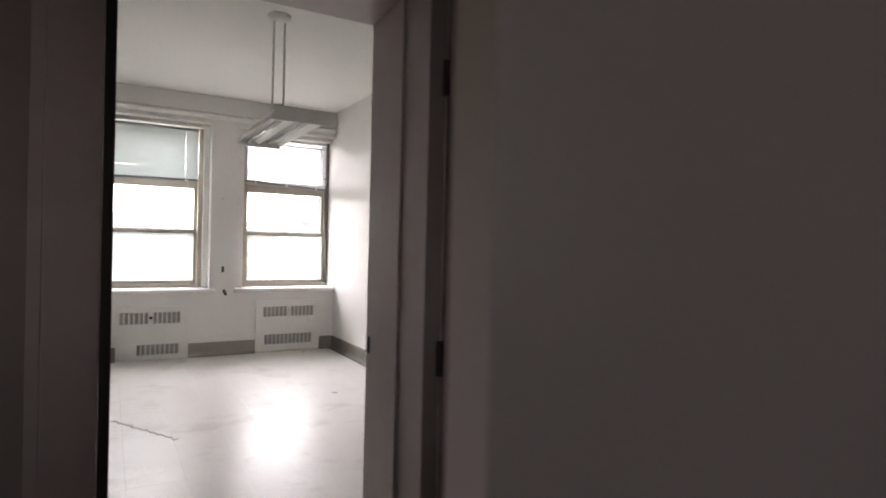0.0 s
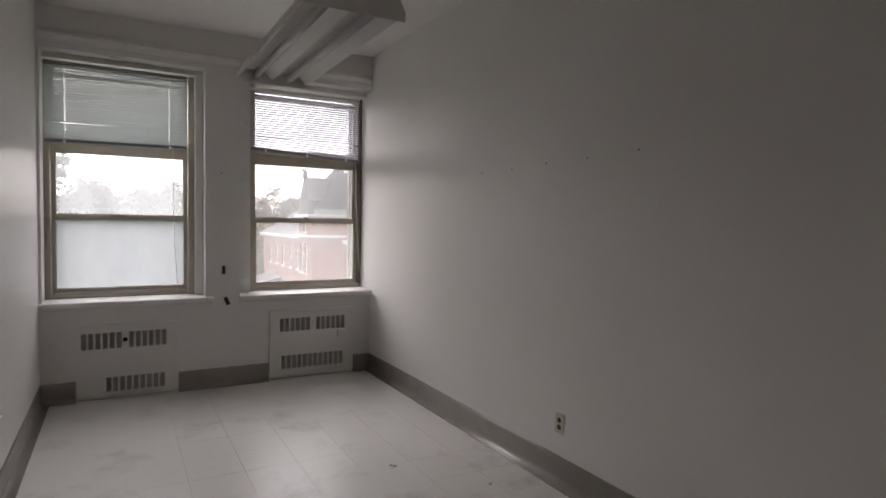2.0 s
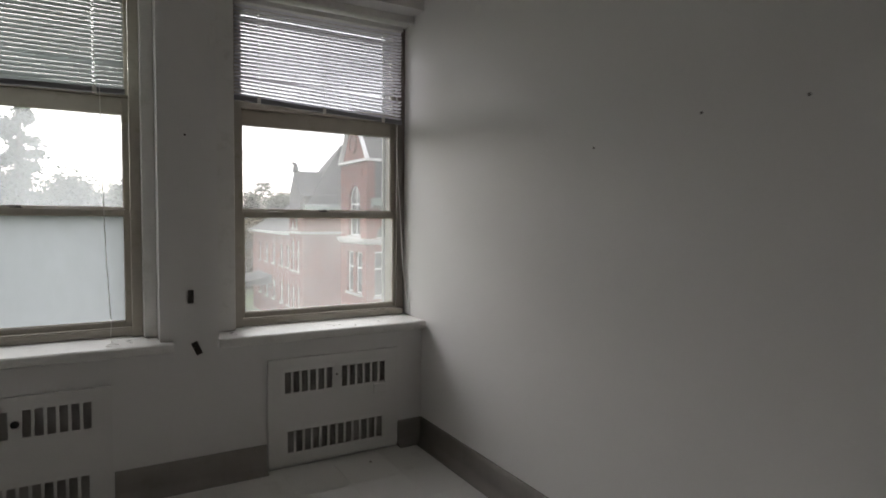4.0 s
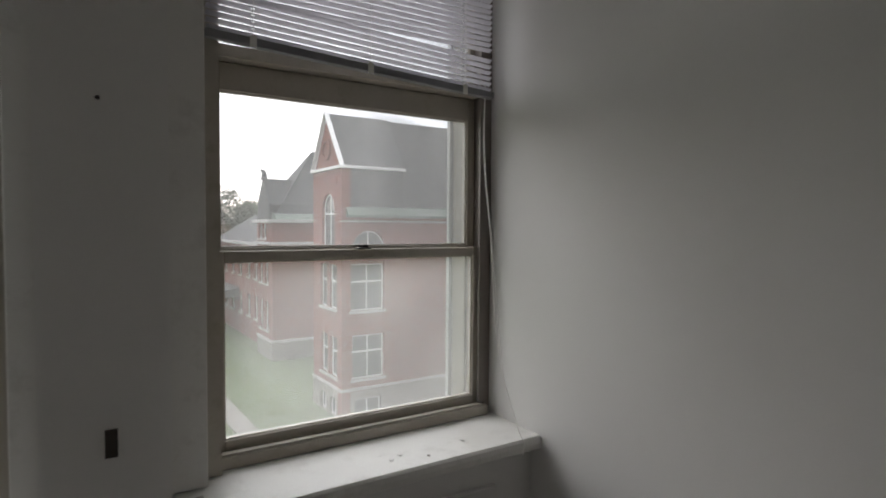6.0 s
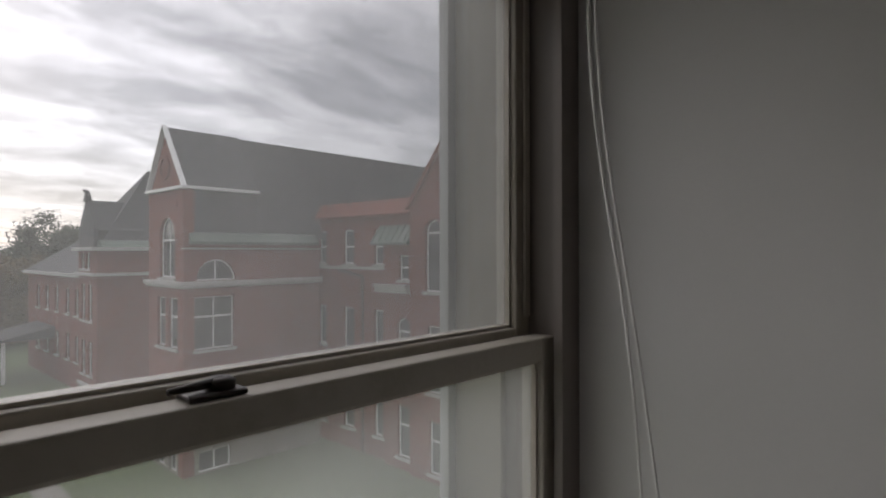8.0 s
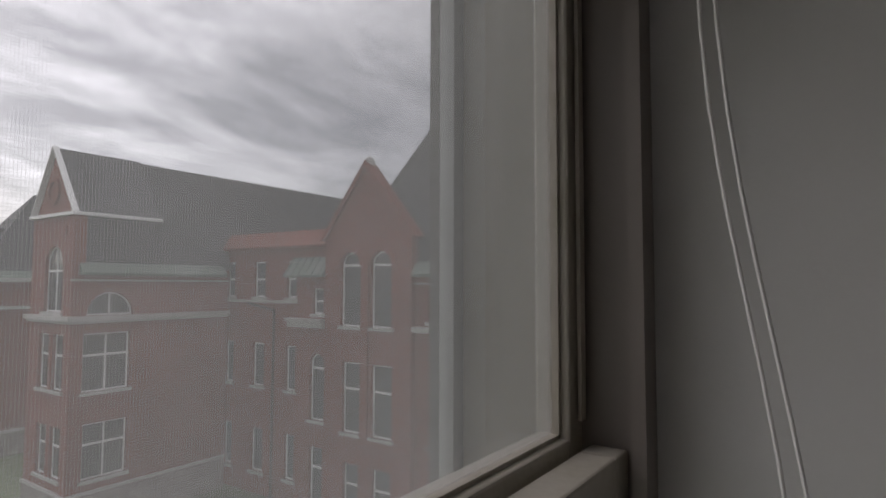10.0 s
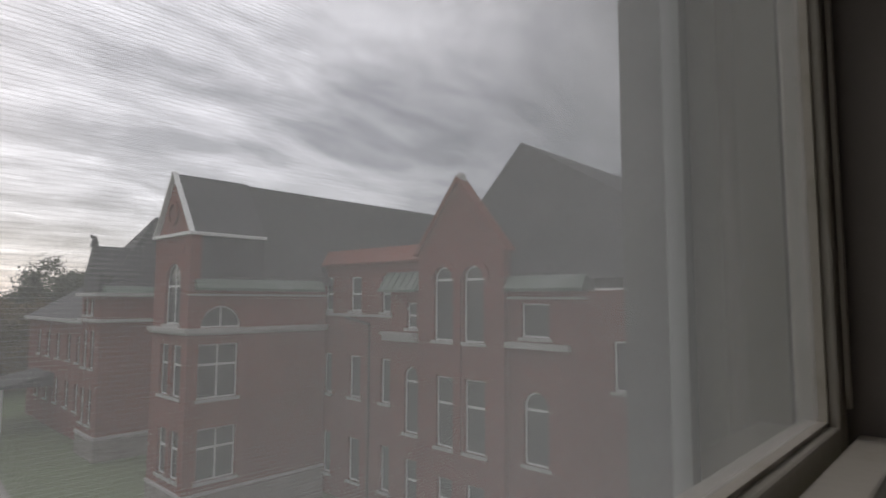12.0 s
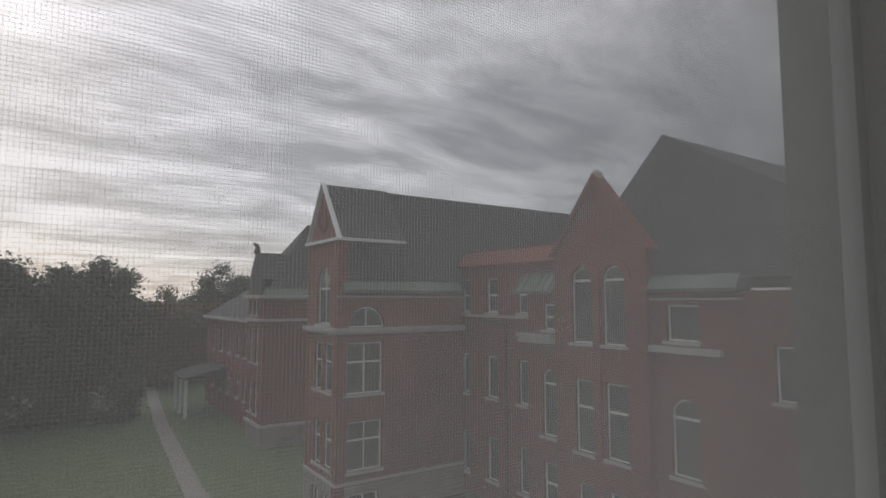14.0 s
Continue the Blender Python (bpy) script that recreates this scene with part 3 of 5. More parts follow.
# ---- windows ----
def sash(parent, name, x0, x1, y0, y1, z0, z1, stile, top, bottom, glass):
    bm = bmesh.new()
    box(bm, x0, x0 + stile, y0, y1, z0, z1)
    box(bm, x1 - stile, x1, y0, y1, z0, z1)
    box(bm, x0 + stile, x1 - stile, y0, y1, z0, z0 + bottom)
    box(bm, x0 + stile, x1 - stile, y0, y1, z1 - top, z1)
    bevelled(bm, 0.003, 2)
    s = part(name, bm, M_SASH, parent)
    bm = bmesh.new()
    yb = y0 + 0.010
    for a, b, c, d in ((x0 + stile, x0 + stile + 0.004, z0 + bottom, z1 - top), (x1 - stile - 0.004, x1 - stile, z0 + bottom, z1 - top),
                       (x0 + stile + 0.004, x1 - stile - 0.004, z0 + bottom, z0 + bottom + 0.004), (x0 + stile + 0.004, x1 - stile - 0.004, z1 - top - 0.004, z1 - top)):
        box(bm, a, b, yb, y1 - 0.006, c, d)
    part("glazing_bead", bm, M_SASH, s)
    p = part("pane", boxbm(x0 + stile - 0.002, x1 - stile + 0.002, (y0 + y1) / 2 - 0.0015, (y0 + y1) / 2 + 0.0015, z0 + bottom - 0.002, z1 - top + 0.002), glass, s, "dusty window glass")
    p.visible_shadow = False
    return s


def window(name, op, sx0, sx1, grey):
    x0, x1, z0, z1 = op
    w = thing(name, ((x0 + x1) / 2, 0.3, z0), "old beige double-hung sash window with dusty panes", "window", kind="structure")
    # stool board with rounded nose
    bm = bmesh.new()
    extrude_profile(bm, [(0.28, 0.740), (-0.045, 0.740), (-0.054, 0.746), (-0.056, 0.765), (-0.054, 0.782), (-0.046, 0.790), (0.28, 0.795)], "x", x0 - 0.005 if x0 > -2 else RX0 + 0.001, (x1 + 0.06) if x1 < -1 else -0.0005)
    part("window_sill", bm, M_TRIM, w, "white painted sill with dust and chipped paint")
    # white inner lining and stops
    bm = bmesh.new()
    box(bm, x0 + 0.001, sx0 - 0.045, 0.14, 0.504, z0 + 0.006, z1 - 0.002)
    if sx1 < -1:
        box(bm, sx1 + 0.045, x1 - 0.001, 0.14, 0.504, z0 + 0.006, z1 - 0.002)
    else:
        part("corner_lining", boxbm(sx1 + 0.010, x1 - 0.001, 0.262, 0.504, z0 + 0.006, 2.694, 0.003), M_INNER, w, "brownish corner lining, darkened for shade")
    box(bm, x0 + 0.0016, x1 - 0.0016, 0.1365, 0.5032, 2.695, z1 - 0.001)
    bevelled(bm, 0.004, 2)
    part("lining", bm, M_TRIM, w, "white painted window lining")
    bm = bmesh.new()
    right = sx1 + 0.010 if sx1 > -1 else sx1 + 0.044
    corner = sx1 > -1
    jambs = [(sx0 - 0.044, sx0 + 0.006, 0.20, 0.272), (sx0 - 0.044, sx0 + 0.002, 0.2725, 0.372)]
    if corner:
        # the sash frame's jamb, coloured darker here for the shadowed gap
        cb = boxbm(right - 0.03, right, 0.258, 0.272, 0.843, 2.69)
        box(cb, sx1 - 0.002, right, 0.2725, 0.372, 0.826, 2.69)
        part("corner_jamb", cb, M_INNER, w, "brownish jamb beside the wall, darkened for shade")
    else:
        jambs += [(sx1 - 0.006, right, 0.20, 0.272), (sx1 - 0.002, right, 0.2725, 0.372)]
    for a, b, y0, y1 in jambs:
        box(bm, a, b, y0, y1, 0.797, 2.69)
    box(bm, sx0 - 0.043, right - 0.001, 0.2335, 0.26, 0.7965, 0.833)
    box(bm, sx0 + 0.007, right - 0.031 if sx1 > -1 else sx1 - 0.007, 0.240, 0.262, 0.8335, 0.842)
    box(bm, sx0 - 0.042, right - 0.002, 0.262, 0.373, 0.7965, 0.825)
    for x in (sx0 + 0.007, sx1 - 0.019):
        box(bm, x, x + 0.012, 0.3215, 0.3255, 1.50, 2.03)
    part("window_frame", bm, M_SASH, w, "beige painted window frame")
    bm = bmesh.new()
    box(bm, sx0 - 0.044, sx0 + 0.008, 0.374, 0.468, 0.80, 2.69)
    box(bm, sx1 - 0.012, right, 0.374, 0.468, 0.80, 2.69)
    box(bm, sx0 - 0.042, right - 0.002, 0.374, 0.503, 0.7965, 0.801)
    part("outer_stop", bm, M_STOPS, w, "weathered outer stop of the window")
    sash(w, "lower_sash", sx0, sx1, 0.281, 0.319, 0.826, 1.474, 0.034, 0.034, 0.044, M_GLASS_HAZE if grey else M_GLASS_LOW)
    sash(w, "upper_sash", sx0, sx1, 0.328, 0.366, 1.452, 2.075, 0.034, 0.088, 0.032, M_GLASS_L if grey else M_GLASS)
    bm = bmesh.new()
    box(bm, sx0, sx1, 0.27, 0.40, 2.078, 2.11)
    part("transom_bar", bm, M_SASH, w)
    sash(w, "transom", sx0, sx1, 0.33, 0.366, 2.112, 2.69, 0.022, 0.02, 0.02, M_GLASS_L if grey else M_GLASS_TOP)
    # sash lock
    lx = (sx0 + sx1) / 2 + 0.005
    bm = boxbm(lx - 0.026, lx + 0.026, 0.287, 0.315, 1.4745, 1.480, 0.002)
    lock = part("sash_lock", bm, M_BRONZE, w, "dark metal sash lock")
    bm = bmesh.new()
    lathe(bm, (lx + 0.008, 0.303, 1.480), (0, 0, 1), [(0, 0.012), (0.007, 0.013), (0.010, 0.009)])
    tube(bm, (lx + 0.008, 0.303, 1.486), (lx - 0.040, 0.294, 1.4855), 0.005, 0.003)
    part("lever", bm, M_BRONZE, lock, "", True)
    # outer storm window with insect screen
    bm = bmesh.new()
    ox0, ox1, oz0, oz1, fy0, fy1 = sx0 + 0.012, sx1 - 0.026, 0.802, 2.66, 0.472, 0.492
    for a, b, c, d in ((ox0 - 0.05, ox0, oz0, oz1), (ox1, ox1 + 0.014, oz0, oz1), (ox0, ox1, oz0, oz0 + 0.010), (ox0, ox1, oz1 - 0.03, oz1)):
        box(bm, a, b, fy0, fy1, c, d)
    box(bm, ox1 + 0.0145, ox1 + 0.05, fy0 + 0.004, fy1 + 0.008, oz0, oz1)
    storm = part("storm_frame", bm, M_STORM, w, "pale grey metal storm frame")
    if grey:
        return w
    verts, faces = [], []

    def strip(a, b, horizontal, y):
        k = len(verts)
        r = 0.00014
        if horizontal:
            verts.extend([(ox0, y - r, a), (ox1, y - r, a), (ox1, y - r, b), (ox0, y - r, b), (ox0, y + r, (a + b) / 2), (ox1, y + r, (a + b) / 2)])
        else:
            verts.extend([(a, y - r, oz0), (a, y - r, top), (b, y - r, top), (b, y - r, oz0), ((a + b) / 2, y + r, oz0), ((a + b) / 2, y + r, top)])
        faces.extend([(k, k + 1, k + 2, k + 3), (k, k + 4, k + 5, k + 1), (k + 3, k + 2, k + 5, k + 4)])

    pitch, wire, top = 0.0020, 0.00010, oz1
    for k in range(int((ox1 - ox0) / pitch)):
        u = ox0 + (k + 0.5) * pitch
        strip(u - wire / 2, u + wire / 2, False, 0.4805)
    for k in range(int((top - oz0) / pitch)):
        u = oz0 + (k + 0.5) * pitch
        strip(u - wire / 2, u + wire / 2, True, 0.4811)
    me = bpy.data.meshes.new("insect_screen")
    me.from_pydata(verts, [], faces)
    me.materials.append(M_WIRE)
    scr = new("insect_screen", me)
    scr.parent = storm
    scr.matrix_parent_inverse = storm.matrix_world.inverted()
    tagged(scr, "fine grey wire insect screen", kind="stuff")
    return w


window("window_1", WIN_L, -2.652, -1.630, True)
window("window_2", WIN_R, -1.075, -0.038, False)


# ---- venetian blinds ----
def blind(x0, x1, y, top, bl, br, slat_mat, angle, label, tilt_cords):
    b = thing("venetian_blind", ((x0 + x1) / 2, y, top), label, "blind", "blinds on the windows")
    part("head_rail", boxbm(x0, x1, y - 0.02, y + 0.022, top - 0.03, top, 0.002), M_RAIL if slat_mat is M_LOUVRE else M_TRIM, b)
    n = 26
    w, h = 0.0125 * math.cos(angle), 0.0125 * math.sin(angle)
    half = (x1 - x0) / 2 - 0.004
    holes = [(-half + 2 * half * u - 0.006, -half + 2 * half * u + 0.006) for u in (0.13, 0.87)]
    bm = bmesh.new()
    for c0, c1, pierced in ((-1, -0.5, False), (-0.5, -0.2, False), (-0.2, 0.2, True), (0.2, 0.5, False), (0.5, 1, False)):
        bow0, bow1 = 0.0022 * (1 - c0 * c0), 0.0022 * (1 - c1 * c1)
        spans = [(-half, holes[0][0]), (holes[0][1], holes[1][0]), (holes[1][1], half)] if pierced else [(-half, half)]
        for a, e in spans:
            put(bm, [(a, c0 * w, c0 * h + bow0), (e, c0 * w, c0 * h + bow0), (e, c1 * w, c1 * h + bow1), (a, c1 * w, c1 * h + bow1)], [(0, 1, 2, 3)])
    me = finish("slat", bm, slat_mat)
    for k in range(n):
        t = (k + 0.5) / n
        zl = top - 0.035 - t * (top - 0.045 - bl)
        zr = top - 0.035 - t * (top - 0.045 - br)
        if k <= n * 0.75:
            zl = zr = (top - 0.035 - t * (top - 0.045 - (bl + br) / 2))
        s = new("slat", me)
        s.parent = b
        s.location = (0, 0, (zl + zr) / 2 - top)
        s.rotation_euler = (random.uniform(-0.010, 0.010), math.atan2(zl - zr, x1 - x0), 0)
    bm = boxbm(x0, x1, -0.014, 0.014, -0.013, 0.013, 0.003)
    bmesh.ops.translate(bm, verts=bm.verts[:], vec=(-(x0 + x1) / 2, 0, 0))
    rail = part("bottom_rail", bm, M_RAIL, None)
    rail.parent = b
    rail.location = (0, 0, (bl + br) / 2 - top)
    rail.rotation_euler = (0, math.atan2(bl - br, x1 - x0), 0)
    for u in (0.13, 0.5, 0.87) if tilt_cords else (0.13, 0.87):
        x = x0 + (x1 - x0) * u
        bm = bmesh.new()
        for dy in (-0.0135, 0.0135):
            tube(bm, (x, y + dy, top - 0.03), (x, y + dy, bl + (br - bl) * u - 0.012), 0.0011, n=5)
        box(bm, x - 0.010, x + 0.010, y - 0.0165, y - 0.0145, bl + (br - bl) * u - 0.018, bl + (br - bl) * u + 0.018)
        part("ladder_cord", bm, M_CORD, b)
    return b


blind(-2.672, -1.655, 0.115, 2.67, 2.055, 2.065, M_LOUVRE, radians(66), "grey-green venetian blind, half raised and slats closed", False)
blind(-1.114, -0.066, 0.178, 2.67, 2.112, 2.060, M_LOUVRE_W, radians(-19.5), "white venetian blind with open slats hanging askew", True)


def cord(points, label):
    cu = bpy.data.curves.new("blind_cord", "CURVE")
    cu.dimensions, cu.bevel_depth, cu.bevel_resolution, cu.resolution_u = "3D", 0.0018, 1, 6
    s = cu.splines.new("BEZIER")
    s.bezier_points.add(len(points) - 1)
    for bp, p in zip(s.bezier_points, points):
        bp.co, bp.handle_left_type, bp.handle_right_type = p, "AUTO", "AUTO"
    cu.materials.append(M_CORD)
    return tagged(new("blind_cord", cu), label, "cord", "blind cords")


cord([(-0.090, 0.19, 2.10), (-0.090, 0.196, 1.86), (-0.088, 0.147, 1.5), (-0.086, 0.085, 1.05), (-0.090, -0.045, 0.80), (-0.092, -0.062, 0.785), (-0.094, -0.061, 0.74)], "thin white pull cord hanging over the edge of the sill")
cord([(-0.096, 0.18, 2.10), (-0.096, 0.182, 1.86), (-0.096, 0.124, 1.45), (-0.095, 0.082, 1.15), (-0.092, 0.062, 1.02)], "thin white pull cord hanging beside the window")
cord([(-1.765, 0.10, 2.09), (-1.76, 0.11, 1.6), (-1.75, 0.10, 1.2), (-1.735, 0.08, 0.9), (-1.73, 0.05, 0.797), (-1.70, 0.02, 0.795), (-1.73, -0.01, 0.794), (-1.76, 0.03, 0.795), (-1.72, 0.06, 0.796)], "thin white pull cord coiled on the sill")


# ---- radiator covers ----
def radiator_cover(x0, x1, z1, slots_up, slots_low, y=-0.022):
    r = thing("radiator_cover", ((x0 + x1) / 2, 0, 0), "off-white sheet metal radiator cover with slotted grilles", "radiator cover", "radiator covers")
    holes = []
    for a, b, c, d, n, gap in (*slots_up, *slots_low):
        step = (b - a) / n
        for k in range(n):
            holes.append((a + k * step + gap / 2, a + (k + 1) * step - gap / 2, c, d))
    body = part("front_panel", holed(bmesh.new(), "y", y, 0.003, x0, x1, 0.02, z1, holes), M_COVER, r)
    bm = bmesh.new()
    for a, b, c, d in ((x0, x0 + 0.012, 0.02, z1), (x1 - 0.012, x1, 0.02, z1), (x0 + 0.012, x1 - 0.012, z1 - 0.012, z1)):
        box(bm, a, b, y + 0.004, -0.0005, c, d)
    part("flange", bm, M_COVER, r)
    for a, b, c, d, n, gap in (*slots_up, *slots_low):
        part("grille_backing", boxbm(a - 0.01, b + 0.01, -0.006, -0.001, c - 0.01, d + 0.01), M_GRILLE, r)
        bm = bmesh.new()
        k = c + 0.006
        while k < d - 0.004:
            put(bm, [(a, y + 0.004, k + 0.004), (b, y + 0.004, k + 0.004), (b, y + 0.012, k), (a, y + 0.012, k)], [(0, 1, 2, 3)])
            k += 0.0085
        part("louvre", bm, M_FIN, r)
    return r


UPL = [(-2.445, -2.150, 0.405, 0.535, 6, 0.014), (-2.110, -1.820, 0.405, 0.535, 6, 0.014)]
LOL = [(-2.275, -1.835, 0.055, 0.175, 9, 0.014)]
UPR = [(-0.895, -0.600, 0.435, 0.560, 6, 0.014), (-0.555, -0.262, 0.435, 0.560, 6, 0.014)]
LOR = [(-0.880, -0.280, 0.090, 0.215, 12, 0.014)]
rc1 = radiator_cover(-2.47, -1.74, 0.60, UPL, LOL)
rc2 = radiator_cover(-0.98, -0.18, 0.635, UPR, LOR)
bm = bmesh.new()
lathe(bm, (-2.13, -0.0225, 0.475), (0, -1, 0), [(0, 0.017), (0.010, 0.018), (0.016, 0.015), (0.018, 0.006)])
part("knob", bm, M_BLACK, rc1, "round black knob", True)
part("seam_strip", boxbm(-2.375, -2.37, -0.0265, -0.0222, 0.03, 0.21), M_COVER, rc1)
bm = bmesh.new()
lathe(bm, (-0.578, -0.0225, 0.515), (0, -1, 0), [(0, 0.007), (0.006, 0.006)], 10)
part("screw", bm, M_STEEL, rc2, "", True)
part("latch", boxbm(-0.345, -0.255, -0.034, -0.0222, 0.365, 0.425, 0.004), M_COVER, rc2, "painted-over latch plate")

# ---- pendant lamp ----
lamp = thing("pendant_lamp", (-1.472, -2.90, 2.17), "white twin-tube fluorescent pendant lamp, switched off", "lamp")
LX, LY0, LY1, LZ = -1.472, -3.50, -2.28, 2.172
prof = [(-0.145, 0.076), (0.145, 0.076), (0.177, 0.018), (0.176, 0.006), (0.171, 0.006), (0.13, 0.052), (0.05, 0.052), (0.0, 0.012), (-0.05, 0.052), (-0.13, 0.052), (-0.171, 0.006), (-0.176, 0.006), (-0.177, 0.018)]
bm = bmesh.new()
n = len(prof)
put(bm, [(LX + p[0], LY0 + 0.004, LZ + p[1]) for p in prof] + [(LX + p[0], LY1 - 0.004, LZ + p[1]) for p in prof], [(k, (k + 1) % n, n + (k + 1) % n, n + k) for k in range(n)])
part("reflector", bm, M_LAMP, lamp)
for y, s in ((LY0, -1), (LY1, 1)):
    bm = bmesh.new()
    e = [(-0.178, -0.012), (0.178, -0.012), (0.181, 0.018), (0.150, 0.080), (-0.150, 0.080), (-0.181, 0.018)]
    extrude_profile(bm, [(LX + p[0], LZ + p[1]) for p in e], "y", y - 0.003, y + 0.003)
    part("end_cap", bm, M_LAMP, lamp)
for x in (-0.085, 0.085):
    bm = bmesh.new()
    tube(bm, (LX + x, LY0 + 0.02, LZ + 0.025), (LX + x, LY1 - 0.02, LZ + 0.025), 0.017, n=14)
    t = part("tube", bm, M_TUBE, lamp, "white fluorescent tube, off", True)
    for y in (LY0 + 0.012, LY1 - 0.012):
        part("lamp_holder", boxbm(LX + x - 0.012, LX + x + 0.012, y - 0.008, y + 0.008, LZ - 0.002, LZ + 0.06, 0.002), M_TRIM, t)
for x in (-0.04, 0.04):
    bm = bmesh.new()
    tube(bm, (LX + x, -2.90, LZ + 0.08), (LX + x, -2.90, CEIL - 0.03), 0.009, n=10)
    part("rod", bm, M_LAMP, lamp)
bm = bmesh.new()
lathe(bm, (LX, -2.90, CEIL), (0, 0, -1), [(0, 0.085), (0.02, 0.085), (0.045, 0.06), (0.05, 0.03)])
part("canopy", bm, M_LAMP, lamp, "", True)

# ---- conduit and boxes on the west wall ----
conduit = thing("wall_conduit", (RX0, -2.33, 0), "painted metal conduit pipe with small boxes on the wall", "pipe")
bm = bmesh.new()
tube(bm, (RX0 + 0.02, -2.33, 0.30), (RX0 + 0.02, -2.33, CEIL - 0.001), 0.012, n=10)
pipe = part("pipe", bm, M_TRIM, conduit, "", True)
for z in (0.7, 1.5, 2.3):
    part("clamp", boxbm(RX0 + 0.001, RX0 + 0.034, -2.355, -2.305, z, z + 0.018, 0.002), M_TRIM, pipe)
part("switch_box", boxbm(RX0 + 0.001, RX0 + 0.055, -2.10, -1.99, 0.40, 0.52, 0.004), M_TRIM, conduit)
part("junction_box", boxbm(RX0 + 0.001, RX0 + 0.05, -2.37, -2.29, 0.16, 0.31, 0.004), M_BASE, conduit)


def outlet(x, y, z, s, mat, label):
    o = thing("wall_outlet", (x, y, z), label, "outlet", "wall outlets")
    part("cover_plate", boxbm(x, x + s * 0.006, y - 0.035, y + 0.035, z - 0.057, z + 0.057, 0.002), mat, o)
    for dz in (-0.02, 0.02):
        bm = bmesh.new()
        lathe(bm, (x + s * 0.006, y, z + dz), (s, 0, 0), [(0, 0.0155), (0.002, 0.015)], 14)
        part("socket", bm, M_BLACK, o)
    return o


outlet(-0.0005, -2.87, 0.345, -1, M_IVORY, "ivory duplex wall outlet with dark sockets")
outlet(RX0 + 0.0005, -2.62, 0.37, 1, M_TRIM, "painted duplex wall outlet low on the wall")

# marks, plates and holes
for y, z in ((-2.0, 1.81), (-2.35, 1.81), (-2.69, 1.82), (-3.03, 1.82), (-3.38, 1.83), (-1.5, 1.74)):
    bm = bmesh.new()
    lathe(bm, (0.0005, y, z), (-1, 0, 0), [(0, 0.006), (0.002, 0.005)], 8)
    solid("nail_hole", bm, M_DARK, "small dark nail hole in the painted wall", "nail hole", "nail holes in the wall")
bm = bmesh.new()
lathe(bm, (-1.39, 0.0005, 1.86), (0, -1, 0), [(0, 0.006), (0.003, 0.005), (0.005, 0.002)], 8)
solid("nail", bm, M_BRONZE, "small dark nail head in the pier between the windows", "nail")
bm = boxbm(-1.386, -1.358, -0.006, 0.0005, 0.985, 1.055, 0.001)
solid("bracket_plate", bm, M_BRONZE, "small dark metal plate fixed to the pier between windows", "bracket")
bm = boxbm(-0.016, 0.016, -0.010, 0.0, -0.036, 0.036, 0.002)
box(bm, -0.008, 0.008, -0.012, -0.0095, -0.02, 0.02)
bmesh.ops.rotate(bm, verts=bm.verts[:], cent=(0, 0, 0), matrix=Matrix.Rotation(radians(-24), 3, "Y"))
bmesh.ops.translate(bm, verts=bm.verts[:], vec=(-1.345, 0.0005, 0.745))
solid("loose_bracket", bm, M_BRONZE, "small tilted metal bracket screwed to the pier", "bracket")
bm = boxbm(-1.268, -1.238, -0.006, 0.0005, 2.33, 2.46, 0.003)
solid("peeled_patch", bm, M_TRIM, "lump of peeling paint beside the window", "paint patch")
bm = bmesh.new()
lathe(bm, (0.0004, -0.64, 2.42), (-1, 0, 0), [(0, 0.03), (0.003, 0.022)], 12)
solid("plaster_repair", bm, M_TRIM, "pale blob of filler on the wall", "paint patch")
bm = bmesh.new()
lathe(bm, (0.0004, -0.62, 2.55), (-1, 0, 0), [(0, 0.035), (0.003, 0.025)], 12)
solid("plaster_repair", bm, M_TRIM, "larger pale blob of filler on the wall", "paint patch")

# debris on floor and sills
rng = random.Random(5)


def flake(x, y, z, s, mat, label, name="paint_flake"):
    bm = bmesh.new()
    pts = [(math.cos(a) * s * rng.uniform(0.6, 1.2), math.sin(a) * s * rng.uniform(0.6, 1.2)) for a in [k * math.tau / 7 for k in range(7)]]
    put(bm, [(x + p[0], y + p[1], z) for p in pts] + [(x + p[0], y + p[1], z + s * 0.2) for p in pts],
        [tuple(range(7))[::-1], tuple(range(7, 14))] + [(k, (k + 1) % 7, 7 + (k + 1) % 7, 7 + k) for k in range(7)])
    solid(name, bm, mat, label, "debris", "debris")


for k in range(9):
    t = k / 8
    flake(-2.50 + 0.37 * t + rng.uniform(-0.01, 0.01), -2.36 - 0.62 * t, 0.0, 0.022, M_DEBRIS, "white flake of old tape on the floor", "tape_scrap")
bm = bmesh.new()
for k in range(14):
    t0, t1 = k / 14, (k + 0.93) / 14
    a, b = Vector((-2.50 + 0.37 * t0, -2.36 - 0.62 * t0, 0.001)), Vector((-2.50 + 0.37 * t1, -2.36 - 0.62 * t1, 0.001))
    tube(bm, a + Vector((rng.uniform(-.006, .006), 0, 0)), b, 0.005, 0.004, n=5)
solid("tape_strip", bm, M_DEBRIS, "torn strip of white tape stuck to the floor", "debris")
for x, y in ((-0.76, -2.26), (-0.73, -2.24), (-0.745, -2.22), (-1.62, -0.55), (-0.42, -0.16), (-0.56, -2.9), (-0.35, -2.7)):
    flake(x, y, 0.0, 0.012, M_JOINT if rng.random() < 0.6 else M_DEBRIS, "small crumb of plaster on the floor", "floor_crumb")
